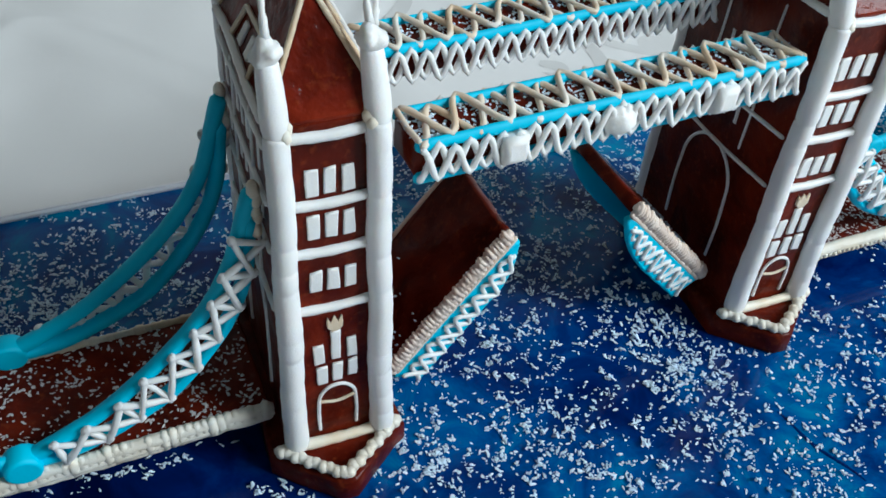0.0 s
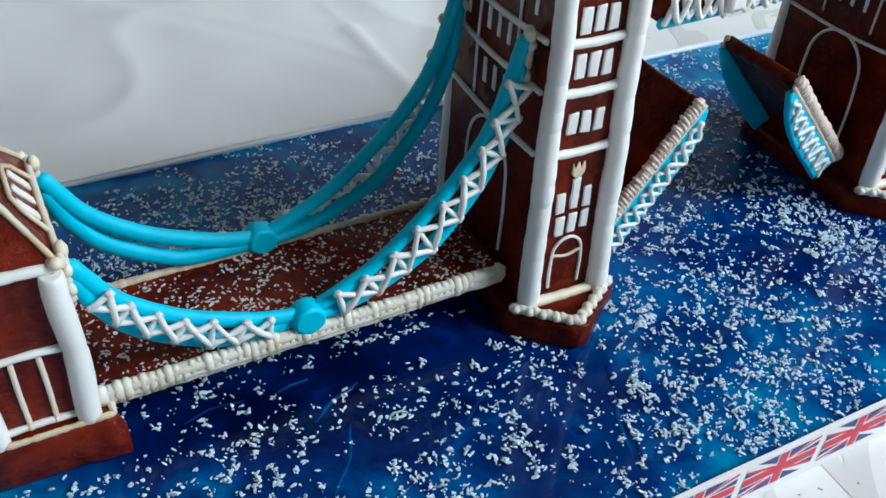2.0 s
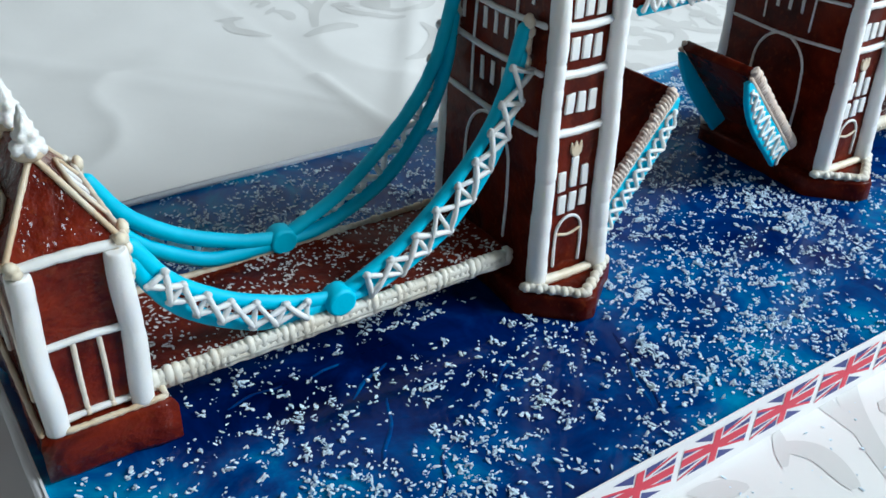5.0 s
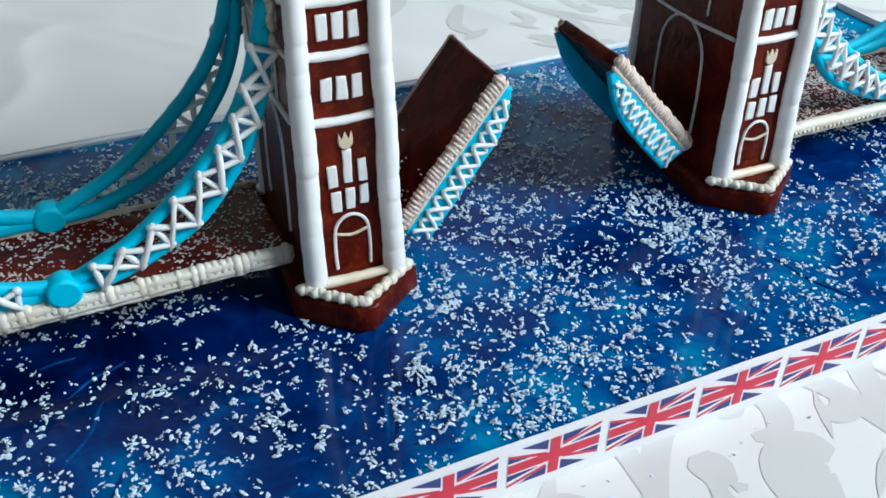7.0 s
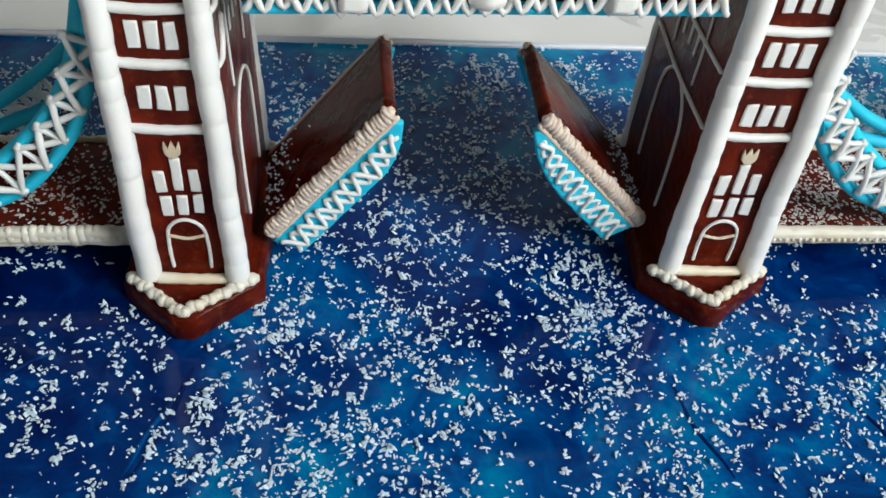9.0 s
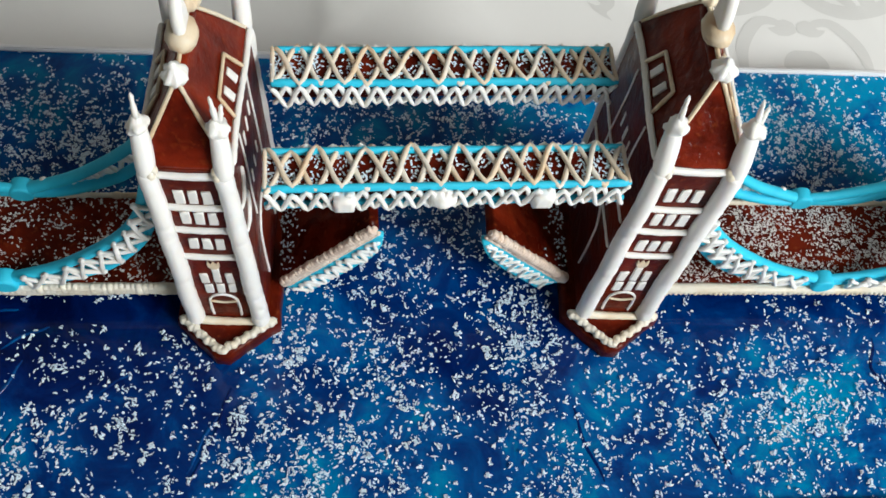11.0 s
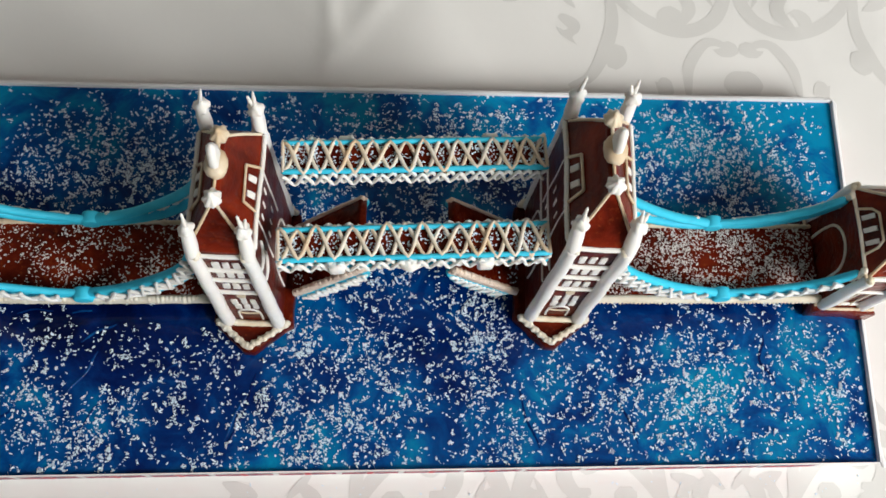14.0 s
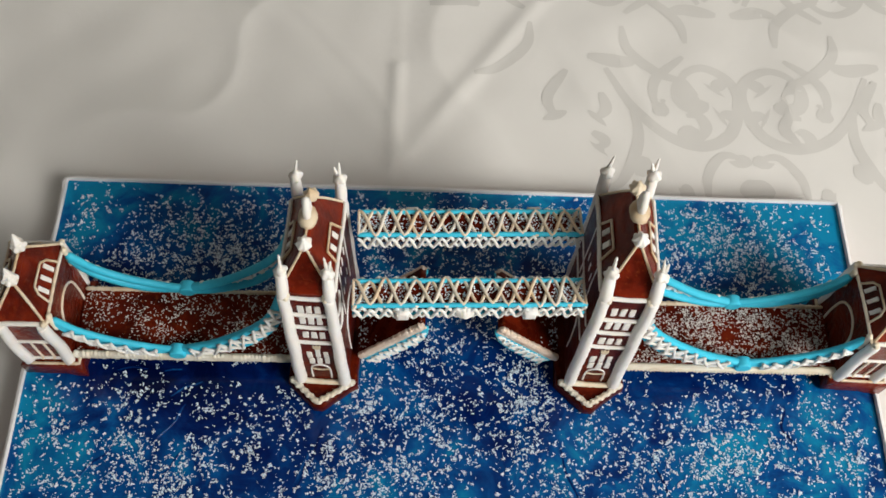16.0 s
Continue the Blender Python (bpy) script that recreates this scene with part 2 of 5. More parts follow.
def sugar_column(s, at, z0, z1, r0, r1, lengths, notch=0.93, drift=0.0003):
    """A stick of sugar paste pressed from short lengths: each bulges a little, with a soft crease at its joint."""
    rings, z = [(r0 * 0.8, z0), (r0 * 0.96, z0 + 0.0008)], z0 + 0.0008
    while z < z1 - 0.004:
        step = min(s.rng.uniform(*lengths), z1 - 0.0006 - z)
        r = (r0 + (r1 - r0) * (z - z0) / (z1 - z0)) * s.rng.uniform(0.965, 1.035)
        for k, q in ((0.06, 0.97), (0.25, 1.0), (0.5, 1.015), (0.75, 1.0), (0.94, 0.97), (1.0, notch + s.rng.uniform(-0.03, 0.04))):
            rings.append((r * q, z + step * k))
        z += step
    lathe(s, rings + [(r1 * 0.78, z1)], at, 18, 0.012, (0, 0), drift)


def blob(s, c, rx, ry, rz, seg=7, rows=4, m=None, wobble=0.08):
    verts, faces = [], []
    c = Vector(c)
    verts.append((0, 0, -rz))
    for i in range(1, rows):
        t = math.pi * i / rows
        for k in range(seg):
            a = 2 * math.pi * k / seg
            w = 1 + s.rng.uniform(-wobble, wobble)
            verts.append((rx * w * math.sin(t) * math.cos(a), ry * w * math.sin(t) * math.sin(a), -rz * math.cos(t)))
    verts.append((0, 0, rz))
    for k in range(seg):
        faces.append((0, 1 + (k + 1) % seg, 1 + k))
        e = len(verts) - 1 - seg
        faces.append((len(verts) - 1, e + k, e + (k + 1) % seg))
    for i in range(rows - 2):
        for k in range(seg):
            a, b = 1 + i * seg, 1 + (i + 1) * seg
            faces.append((a + k, a + (k + 1) % seg, b + (k + 1) % seg, b + k))
    s.add([c + (m @ Vector(v) if m else Vector(v)) for v in verts], faces)


def lumpy(s, c, base, lumps, stretch=1.0, seg=20, rows=13):
    """One closed body of piped dabs that have run together: a core with rounded lumps (x, y, z, radius) round it."""
    c, verts, faces = Vector(c), [], []
    for i in range(rows + 1):
        t = math.pi * i / rows
        for k in range(seg):
            a = 2 * math.pi * (k + 0.5 * (i % 2)) / seg
            d = Vector((math.sin(t) * math.cos(a), math.sin(t) * math.sin(a), -math.cos(t)))
            r = base
            for x, y, z, q in lumps:
                o = Vector((x, y, z))
                along = o.dot(d)
                under = q * q - o.length_squared + along * along
                if under > 0:
                    r = max(r, along + math.sqrt(under))
            p = d * r * (1 + s.rng.uniform(-0.02, 0.02))
            verts.append(c + Vector((p.x, p.y, p.z * stretch)))
    for i in range(rows):
        for k in range(seg):
            faces.append((i * seg + k, i * seg + (k + 1) % seg, (i + 1) * seg + (k + 1) % seg, (i + 1) * seg + k))
    s.add(verts, faces)


def slab(s, poly, z0, z1, b=0.0012, m=None, wobble=0.0003, step=0.007):
    """A baked or cut slab: the flat outline, counter-clockwise, pulled up from z0 to z1, with rounded, slightly uneven edges."""
    pts = [Vector((*p, 0)) for p in poly]
    ring, norm = [], []
    n = len(pts)
    for i in range(n):
        p0, p, p1 = pts[i - 1], pts[i], pts[(i + 1) % n]
        e0, e1 = (p - p0).normalized(), (p1 - p).normalized()
        n0, n1 = Vector((-e0.y, e0.x, 0)), Vector((-e1.y, e1.x, 0))
        mit = (n0 + n1) / max(0.35, 1 + n0.dot(n1))
        ring.append(p), norm.append(mit)
        k = max(1, int((p1 - p).length / step))
        for j in range(1, k):
            ring.append(p.lerp(p1, j / k)), norm.append(n1)
    jit = [s.rng.uniform(-wobble, wobble) for _ in ring]
    levels = [(z0, b), (z0 + b * 0.3, b * 0.3), (z0 + b, 0), (z1 - b, 0), (z1 - b * 0.3, b * 0.3), (z1, b)]
    verts, q = [], len(ring)
    for z, inset in levels:
        for p, d, w in zip(ring, norm, jit):
            v = p + d * (inset + w)
            v.z = z + (s.rng.uniform(-wobble, wobble) * 0.4 if inset else 0)
            verts.append(m @ v if m else v)
    faces = []
    for i in range(len(levels) - 1):
        for k in range(q):
            faces.append((i * q + k, i * q + (k + 1) % q, (i + 1) * q + (k + 1) % q, (i + 1) * q + k))
    faces.append(tuple(range(q))[::-1])
    faces.append(tuple(range((len(levels) - 1) * q, len(levels) * q)))
    s.add(verts, faces)


def facing(o, right, up):
    """A turn that lays a flat outline into an upright plane: x runs along right, y along up, z out of the plane."""
    r, u = Vector(right).normalized(), Vector(up).normalized()
    w = r.cross(u)
    return Matrix(((r.x, u.x, w.x, o[0]), (r.y, u.y, w.y, o[1]), (r.z, u.z, w.z, o[2]), (0, 0, 0, 1)))


def panel(s, corners, thick, b=0.0012):
    """A slab whose outer face has these corners in space, counter-clockwise as seen from outside."""
    c = [Vector(p) for p in corners]
    r = (c[1] - c[0]).normalized()
    w = r.cross(c[2] - c[0]).normalized()
    m = facing(c[0], r, w.cross(r))
    inv = m.inverted()
    slab(s, [(inv @ p)[:2] for p in c], -thick, 0, b, m)


def rect(x0, y0, x1, y1):
    return [(x0, y0), (x1, y0), (x1, y1), (x0, y1)]


def icing_pane(s, m, x, y, w, h, depth=0.0013):
    """A little filled window of icing on the plane m."""
    j = lambda: s.rng.uniform(-0.0004, 0.0004)
    slab(s, [(x - w / 2 + j(), y - h / 2 + j()), (x + w / 2 + j(), y - h / 2 + j()), (x + w / 2 + j(), y + h / 2 + j()), (x - w / 2 + j(), y + h / 2 + j())], -0.0004, depth, 0.0006, m, 0.00015, 0.003)


def lattice(s, m, x0, x1, y0, y1, count, r, curve=None, lift=0.0008, wavy=False):
    """Two crossing zigzags of piped icing between the lines y0 and y1 of the plane m; curve bends them."""
    for phase in (0, 1):
        pts = []
        for i in range(count + 1):
            x = x0 + (x1 - x0) * i / count + s.rng.uniform(-0.07, 0.07) * (x1 - x0) / count
            top = (i + phase) % 2
            y = (y1 if top else y0) + s.rng.uniform(-0.08, 0.08) * (y1 - y0)
            px = (x, y) if curve is None else curve(x, y)
            pts.append(m @ Vector((px[0], px[1], lift + phase * r * 0.9)))
        dense = []
        for a, b in zip(pts, pts[1:]):
            if wavy:
                d = b - a
                along = m.to_3x3() @ Vector((1, 0, 0))
                run = along * d.dot(along)
                for k in range(5):
                    f = k / 5
                    dense.append(a + run * f + (d - run) * (0.5 - 0.5 * math.cos(math.pi * f) + 0.25 * (f - (0.5 - 0.5 * math.cos(math.pi * f)))))
            else:
                dense += [a, a.lerp(b, 0.3), a.lerp(b, 0.7)]
        tube(s, dense + [pts[-1]], r, 6, 0.12, 1.0, r * 2.0)


def beads(s, a, b, n, rx, ry, rz, wobble=0.18):
    """A row of piped shells that merge into one another."""
    a, b = Vector(a), Vector(b)
    turn = Matrix.Rotation(math.atan2(b.y - a.y, b.x - a.x), 3, "Z")
    for i in range(n):
        k = 1 + s.rng.uniform(-wobble, wobble)
        p = a.lerp(b, (i + 0.5) / n) + Vector((0, s.rng.uniform(-0.1, 0.1) * ry, s.rng.uniform(-0.12, 0.12) * rz))
        blob(s, p, rx * k, ry * k, rz * k, 7, 4, turn)


# ---- room ----
TABLE_Z = -0.0278


def cloth_height(x, y):
    """Height of the table cloth: soft folds that die out under the board."""
    gap = max(max(-0.40 - x, x - 0.415, -0.10 - y, y - 0.25), 0.0)
    k = min(1.0, gap / 0.12)
    z = 0.0060 * noise.noise(Vector((x * 4.5, y * 4.5, 1.7))) + 0.0024 * noise.noise(Vector((x * 15, y * 15, 4.1)))
    z += 0.0040 * max(0.0, 1 - 3.2 * abs(noise.noise(Vector((x * 5.5 + 2 * y, y * 4 - x, 8.3))))) ** 2
    fold = lambda ax, ay, bx, by, h, w: h * math.exp(-(((x - ax) * (by - ay) - (y - ay) * (bx - ax)) / math.hypot(bx - ax, by - ay) / w) ** 2) * (1 if -0.2 < ((x - ax) * (bx - ax) + (y - ay) * (by - ay)) / ((bx - ax) ** 2 + (by - ay) ** 2) < 1.25 else 0.25)
    z += fold(-0.062, 0.27, -0.06, 0.40, 0.0035, 0.008) + fold(-0.05, 0.30, 0.10, 0.52, 0.003, 0.012) + fold(-0.30, 0.62, -0.10, 0.36, 0.003, 0.018)
    return TABLE_Z + k * z


CLOTH_GRID = (440, 390, -1.05, 1.05, -0.62, 1.25)


@functools.lru_cache(maxsize=None)
def cloth_node(i, j):
    nx, ny, x0, x1, y0, y1 = CLOTH_GRID
    return cloth_height(x0 + (x1 - x0) * i / nx, y0 + (y1 - y0) * j / ny)


def on_cloth(x, y):
    """Height of the cloth's own mesh between its nodes."""
    nx, ny, x0, x1, y0, y1 = CLOTH_GRID
    u, v = (x - x0) / (x1 - x0) * nx, (y - y0) / (y1 - y0) * ny
    i, j = min(nx - 1, max(0, int(u))), min(ny - 1, max(0, int(v)))
    u, v = u - i, v - j
    low = cloth_node(i, j) * (1 - u) + cloth_node(i + 1, j) * u
    high = cloth_node(i, j + 1) * (1 - u) + cloth_node(i + 1, j + 1) * u
    return low * (1 - v) + high * v


def build_room():
    s = Shape()
    nx, ny, x0, x1, y0, y1 = CLOTH_GRID
    verts = []
    for j in range(ny + 1):
        for i in range(nx + 1):
            x, y = x0 + (x1 - x0) * i / nx, y0 + (y1 - y0) * j / ny
            drop = max(0, x0 + 0.03 - x, x - x1 + 0.03, y0 + 0.03 - y, y - y1 + 0.03)
            verts.append((x, y, cloth_height(x, y) - drop * 6))
    faces = [(j * (nx + 1) + i, j * (nx + 1) + i + 1, (j + 1) * (nx + 1) + i + 1, (j + 1) * (nx + 1) + i) for j in range(ny) for i in range(nx)]
    s.add(verts, faces)
    cloth = tagged(part("tablecloth", s, CLOTH), "white damask tablecloth with woven scrolls and soft creases", "tablecloth")
    # table under the cloth
    table = thing("table", Matrix(), "plain wooden table under a white cloth", "table")
    s = Shape()
    slab(s, rect(-1.02, -0.59, 1.02, 1.22), -0.075, -0.038, 0.004, None, 0, 1)
    part("tabletop", s, WOOD, table)
    for x, y in ((-0.95, -0.52), (0.95, -0.52), (-0.95, 1.15), (0.95, 1.15)):
        s = Shape()
        slab(s, rect(x - 0.035, y - 0.035, x + 0.035, y + 0.035), -0.78, -0.074, 0.004, None, 0, 1)
        part("leg", s, WOOD, table)
    # unseen closed room that shapes the light, with window openings in the south wall
    def box(name, a, b, mat, label=""):
        s = Shape()
        slab(s, rect(a[0], a[1], b[0], b[1]), a[2], b[2], 0.002, None, 0, 9)
        return tagged(part(name, s, mat, None, label, False), kind="structure")
    lo, hi = -0.78, 3.0
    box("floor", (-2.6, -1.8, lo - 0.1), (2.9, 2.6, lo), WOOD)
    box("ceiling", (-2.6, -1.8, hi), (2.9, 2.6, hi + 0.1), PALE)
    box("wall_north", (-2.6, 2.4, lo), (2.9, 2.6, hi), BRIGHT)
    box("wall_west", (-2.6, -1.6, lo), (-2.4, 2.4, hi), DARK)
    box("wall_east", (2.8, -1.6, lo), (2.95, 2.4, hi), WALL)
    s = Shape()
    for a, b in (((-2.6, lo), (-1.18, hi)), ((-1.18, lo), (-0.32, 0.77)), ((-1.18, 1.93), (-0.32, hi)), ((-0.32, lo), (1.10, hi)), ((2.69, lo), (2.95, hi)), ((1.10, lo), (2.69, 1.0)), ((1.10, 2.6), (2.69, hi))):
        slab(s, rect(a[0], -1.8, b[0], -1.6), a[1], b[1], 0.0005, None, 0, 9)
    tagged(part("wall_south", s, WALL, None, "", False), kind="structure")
    return cloth


def ribbon(s, pts, width, lift=0.0002):
    """A flat woven band on the cloth that follows the points, each with its share of the width."""
    n, verts = len(pts), []
    for i, (x, y, k) in enumerate(pts):
        a, b = pts[max(i - 1, 0)], pts[min(i + 1, n - 1)]
        d = Vector((b[0] - a[0], b[1] - a[1])).normalized()
        for side in (-1, 0, 1):
            px, py = x - d.y * side * width * k / 2, y + d.x * side * width * k / 2
            verts.append((px, py, on_cloth(px, py) + lift + 0.00004 * i / n))
    s.add(verts, [(3 * i + c, 3 * i + 3 + c, 3 * i + 4 + c, 3 * i + 1 + c) for i in range(n - 1) for c in (0, 1)])


def stroke(s, pts, width, at, ball, lift):
    """A woven band through the points, slender at its start and, with ball, swelling to a drop at its end."""
    line = smooth_path([(*p, 0) for p in pts], 0.0022)
    n = len(line) - 1
    out = []
    for i, p in enumerate(line):
        t = i / n
        k = 0.1 + 1.0 * max(0.0, math.sin(math.pi * (0.04 + 0.92 * t))) ** 0.6 if not ball else 0.45 + 0.6 * math.sin(math.pi * min(1, t * 1.1)) ** 0.7 if t < 0.87 else 0.6
        if ball and t > 0.86:
            k = 0.75 + 1.6 * math.sin(math.pi * (t - 0.86) / 0.14)
        out.append((*at(p.x, p.y), max(0.06, k)))
    ribbon(s, out, width * 1.35, lift)


def build_scrolls(cloth):
    """The woven motif: paired scrolls, stems and leaves, repeated over the cloth."""
    scrolls = [([(0.158, 0.061), (0.130, 0.005), (0.097, -0.032), (0.055, -0.046), (0.019, -0.028), (0.002, 0.020), (0.012, 0.052), (0.041, 0.067), (0.066, 0.052), (0.064, 0.020), (0.049, 0.011), (0.043, 0.019)], 0.0105, True),
               ([(0.062, 0.083), (0.097, 0.050), (0.104, 0.020), (0.097, 0.006), (0.089, 0.008)], 0.0090, True),
               ([(0.057, -0.117), (0.053, -0.085), (0.034, -0.059), (0.015, -0.061), (0.014, -0.074)], 0.0085, True),
               ([(0.132, 0.009), (0.127, -0.030), (0.134, -0.062), (0.152, -0.097), (0.175, -0.110)], 0.0095, False)]
    leaves = [([(0.060, -0.042), (0.046, -0.020), (0.054, -0.003), (0.068, -0.004)], 0.0095, False), ([(0.074, -0.046), (0.066, -0.030), (0.060, -0.020)], 0.0190, False),
              ([(0.012, 0.047), (0.022, 0.044), (0.031, 0.034)], 0.0120, True), ([(0.002, -0.008), (0.018, 0.0), (0.029, -0.004)], 0.0110, True), ([(0.117, 0.078), (0.139, 0.071), (0.178, 0.078)], 0.0130, False),
              ([(0.001, -0.108), (0.001, -0.100), (0.018, -0.110)], 0.0170, False), ([(0.122, -0.064), (0.131, -0.090)], 0.0150, False), ([(0.072, -0.108), (0.088, -0.111)], 0.0160, True),
              ([(0.166, 0.024), (0.162, 0.0), (0.176, -0.016)], 0.0100, True), ([(0.205, 0.056), (0.229, 0.016), (0.220, -0.016)], 0.0100, True), ([(0.180, -0.032), (0.166, -0.044), (0.176, -0.056)], 0.0090, True),
              ([(0.056, 0.104), (0.062, 0.140), (0.096, 0.174), (0.125, 0.185)], 0.0100, False)]
    lines = scrolls + leaves
    for cx, cy, flip in ((0.344, 0.374, 1), (0.718, 0.374, 1), (-0.03, -0.36, 1), (0.155, 0.605, -1), (0.529, 0.605, -1), (0.094, -0.118, -1), (0.468, -0.118, -1), (0.281, -0.36, 1)):
        for h in (1, -1):
            for i, (pts, w, ball) in enumerate(lines):
                s = Shape()
                stroke(s, pts, w, lambda x, y: (cx + h * x, cy + flip * y), ball, 0.00022 + 0.000006 * i + (0.000003 if h > 0 else 0))
                part("woven_scroll", s, SATIN, cloth, "", False)


# ---- cake board ----
NW, NE, SE, SW = (-0.3930, 0.2385), (0.4130, 0.2375), (0.4015, -0.0965), (-0.3885, -0.0945)


def union_flag(s, w, h):
    """A printed flag on a panel w by h: white ground, navy triangles, red saltire and red cross, each a hair above the last."""
    def quad(pts, z, slot):
        s.add([(x, y, z) for x, y in pts], [tuple(range(len(pts)))], slot)
    quad(rect(-w / 2, -h / 2, w / 2, h / 2), 0.0001, 0)
    u, v = 0.055 * w, 0.125 * h
    for sx in (1, -1):
        for sy in (1, -1):
            o = lambda pts: [(sx * x, sy * y) for x, y in (pts if sx * sy > 0 else pts[::-1])]
            quad(o([(1.45 * u, v * 1.75), (w * 0.37, h / 2), (1.45 * u, h / 2)]), 0.0002, 1)
            quad(o([(3.0 * u, v * 1.4), (w / 2, v * 1.4), (w / 2, h / 2 - 1.2 * v)]), 0.0002, 1)
            off = 0.5 * v if sx * sy > 0 else -0.5 * v
            quad(o([(1.6 * u, 1.0 * v + off), (w / 2, h / 2 - 0.45 * v + off - 0.5 * v), (w / 2, h / 2 + 0.1 * v + off - 0.5 * v), (1.6 * u, 1.75 * v + off)]), 0.00022, 2)
    quad(rect(-w / 2, -v, w / 2, v), 0.0003, 2)
    quad(rect(-u, -h / 2, u, h / 2), 0.00034, 2)


def build_board():
    board = thing("cake_board", Matrix(), "cake board covered in glossy blue jelly with a flag paper border", "cake board")
    s = Shape()
    slab(s, [SW, SE, NE, NW], TABLE_Z + 0.0003, -0.0012, 0.0006, None, 0, 1)
    part("core", s, BOARD, board)
    s = Shape()
    nx, ny, verts = 120, 56, []
    for j in range(ny + 1):
        for i in range(nx + 1):
            a, b = i / nx, j / ny
            lo, hi = Vector(SW).lerp(Vector(SE), a), Vector(NW).lerp(Vector(NE), a)
            p = lo.lerp(hi, b)
            verts.append((p.x, p.y, 0.0005 * noise.noise(Vector((p.x * 22, p.y * 22, 0.3))) + 0.0003 * noise.noise(Vector((p.x * 70, p.y * 40, 2.3)))))
    s.add(verts, [(j * (nx + 1) + i, j * (nx + 1) + i + 1, (j + 1) * (nx + 1) + i + 1, (j + 1) * (nx + 1) + i) for j in range(ny) for i in range(nx)])
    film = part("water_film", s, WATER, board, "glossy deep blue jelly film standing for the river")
    # teal or navy where brushed thin or thick; beside decks the navy paints shade
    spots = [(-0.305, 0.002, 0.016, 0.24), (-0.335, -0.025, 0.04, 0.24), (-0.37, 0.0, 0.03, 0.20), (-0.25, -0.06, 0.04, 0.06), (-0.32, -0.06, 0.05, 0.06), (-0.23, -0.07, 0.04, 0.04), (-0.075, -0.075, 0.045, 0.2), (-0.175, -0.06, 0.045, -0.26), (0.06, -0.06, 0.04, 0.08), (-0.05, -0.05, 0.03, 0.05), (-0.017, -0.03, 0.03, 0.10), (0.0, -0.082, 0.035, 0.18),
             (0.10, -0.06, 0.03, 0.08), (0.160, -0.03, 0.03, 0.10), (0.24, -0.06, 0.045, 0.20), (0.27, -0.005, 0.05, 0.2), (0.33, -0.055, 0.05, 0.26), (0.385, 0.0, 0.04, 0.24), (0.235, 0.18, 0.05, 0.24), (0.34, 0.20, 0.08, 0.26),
             # navy south of the decks and behind the west tower: shade put into colour
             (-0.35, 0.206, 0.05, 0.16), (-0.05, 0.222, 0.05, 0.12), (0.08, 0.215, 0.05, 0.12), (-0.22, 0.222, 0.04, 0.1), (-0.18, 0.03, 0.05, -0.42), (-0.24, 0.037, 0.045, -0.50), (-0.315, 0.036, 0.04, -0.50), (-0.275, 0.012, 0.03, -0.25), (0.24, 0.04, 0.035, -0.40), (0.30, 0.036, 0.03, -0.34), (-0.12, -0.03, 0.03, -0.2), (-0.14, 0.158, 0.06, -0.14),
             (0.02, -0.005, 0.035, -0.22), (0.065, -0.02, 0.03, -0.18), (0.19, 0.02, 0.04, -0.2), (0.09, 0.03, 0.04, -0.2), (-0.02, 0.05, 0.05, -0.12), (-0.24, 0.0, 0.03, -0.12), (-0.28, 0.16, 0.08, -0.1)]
    layer = film.data.attributes.new("pigment_and_light", "FLOAT", "POINT")
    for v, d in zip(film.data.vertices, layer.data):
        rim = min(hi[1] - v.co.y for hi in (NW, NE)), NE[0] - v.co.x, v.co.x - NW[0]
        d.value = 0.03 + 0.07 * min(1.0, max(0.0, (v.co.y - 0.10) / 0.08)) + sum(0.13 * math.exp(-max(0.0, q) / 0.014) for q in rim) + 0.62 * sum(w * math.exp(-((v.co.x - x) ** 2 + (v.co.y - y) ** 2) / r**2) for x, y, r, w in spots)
    # fine raised creases of the film: from, to, how far it bows, tone
    # lighter and darker tones paint how the wrinkles catch the light
    creases = [(-0.316, 0.033, -0.275, 0.036, 0.06, -0.02), (-0.269, 0.033, -0.247, 0.036, 0.04, -0.02), (-0.262, 0.006, -0.226, 0.026, 0.05, -0.02), (-0.258, -0.065, -0.212, -0.030, 0.12, -0.12), (-0.141, -0.076, -0.118, -0.025, 0.03, 0.02),
               (0.098, -0.025, 0.116, -0.084, -0.04, -0.25), (0.180, -0.035, 0.201, -0.086, 0.03, -0.25), (-0.197, -0.021, -0.172, -0.005, 0.04, 0.0), (-0.266, -0.035, -0.238, 0.008, -0.05, 0.0), (-0.113, -0.011, -0.140, -0.086, 0.03, -0.2),
               (0.315, 0.018, 0.322, -0.035, -0.15, -0.2), (-0.330, -0.070, -0.300, -0.040, 0.05, -0.04)]
    for k, (x, y, x1, y1, bow, pigment_and_light) in enumerate(creases):
        s, dx, dy = Shape(k), x1 - x, y1 - y
        tube(s, [(x, y, -0.0017), (x + dx * 0.2, y + dy * 0.2, -0.0011), (x + dx * 0.5 - dy * bow, y + dy * 0.5 + dx * bow, -0.0009), (x + dx * 0.8, y + dy * 0.8, -0.0011), (x1, y1, -0.0017)], 0.0014, 10, 0.06, 1.0, 0.003)
        crease = part("film_crease", s, WATER, board)
        layer = crease.data.attributes.new("pigment_and_light", "FLOAT", "POINT")
        for d in layer.data:
            d.value = pigment_and_light
    # the paper folded over the board's edge on three sides
    s = Shape(14)
    path = []
    for a, b in ((SW, NW), (NW, NE), (NE, SE)):
        n = 26
        d = (Vector(b) - Vector(a)).normalized()
        for i in range(1, n):
            p = Vector(a).lerp(Vector(b), i / n) + Vector((-d.y, d.x)) * (0.0019 + 0.0007 * noise.noise(Vector((i * 0.37, a[0] * 9, 4))))
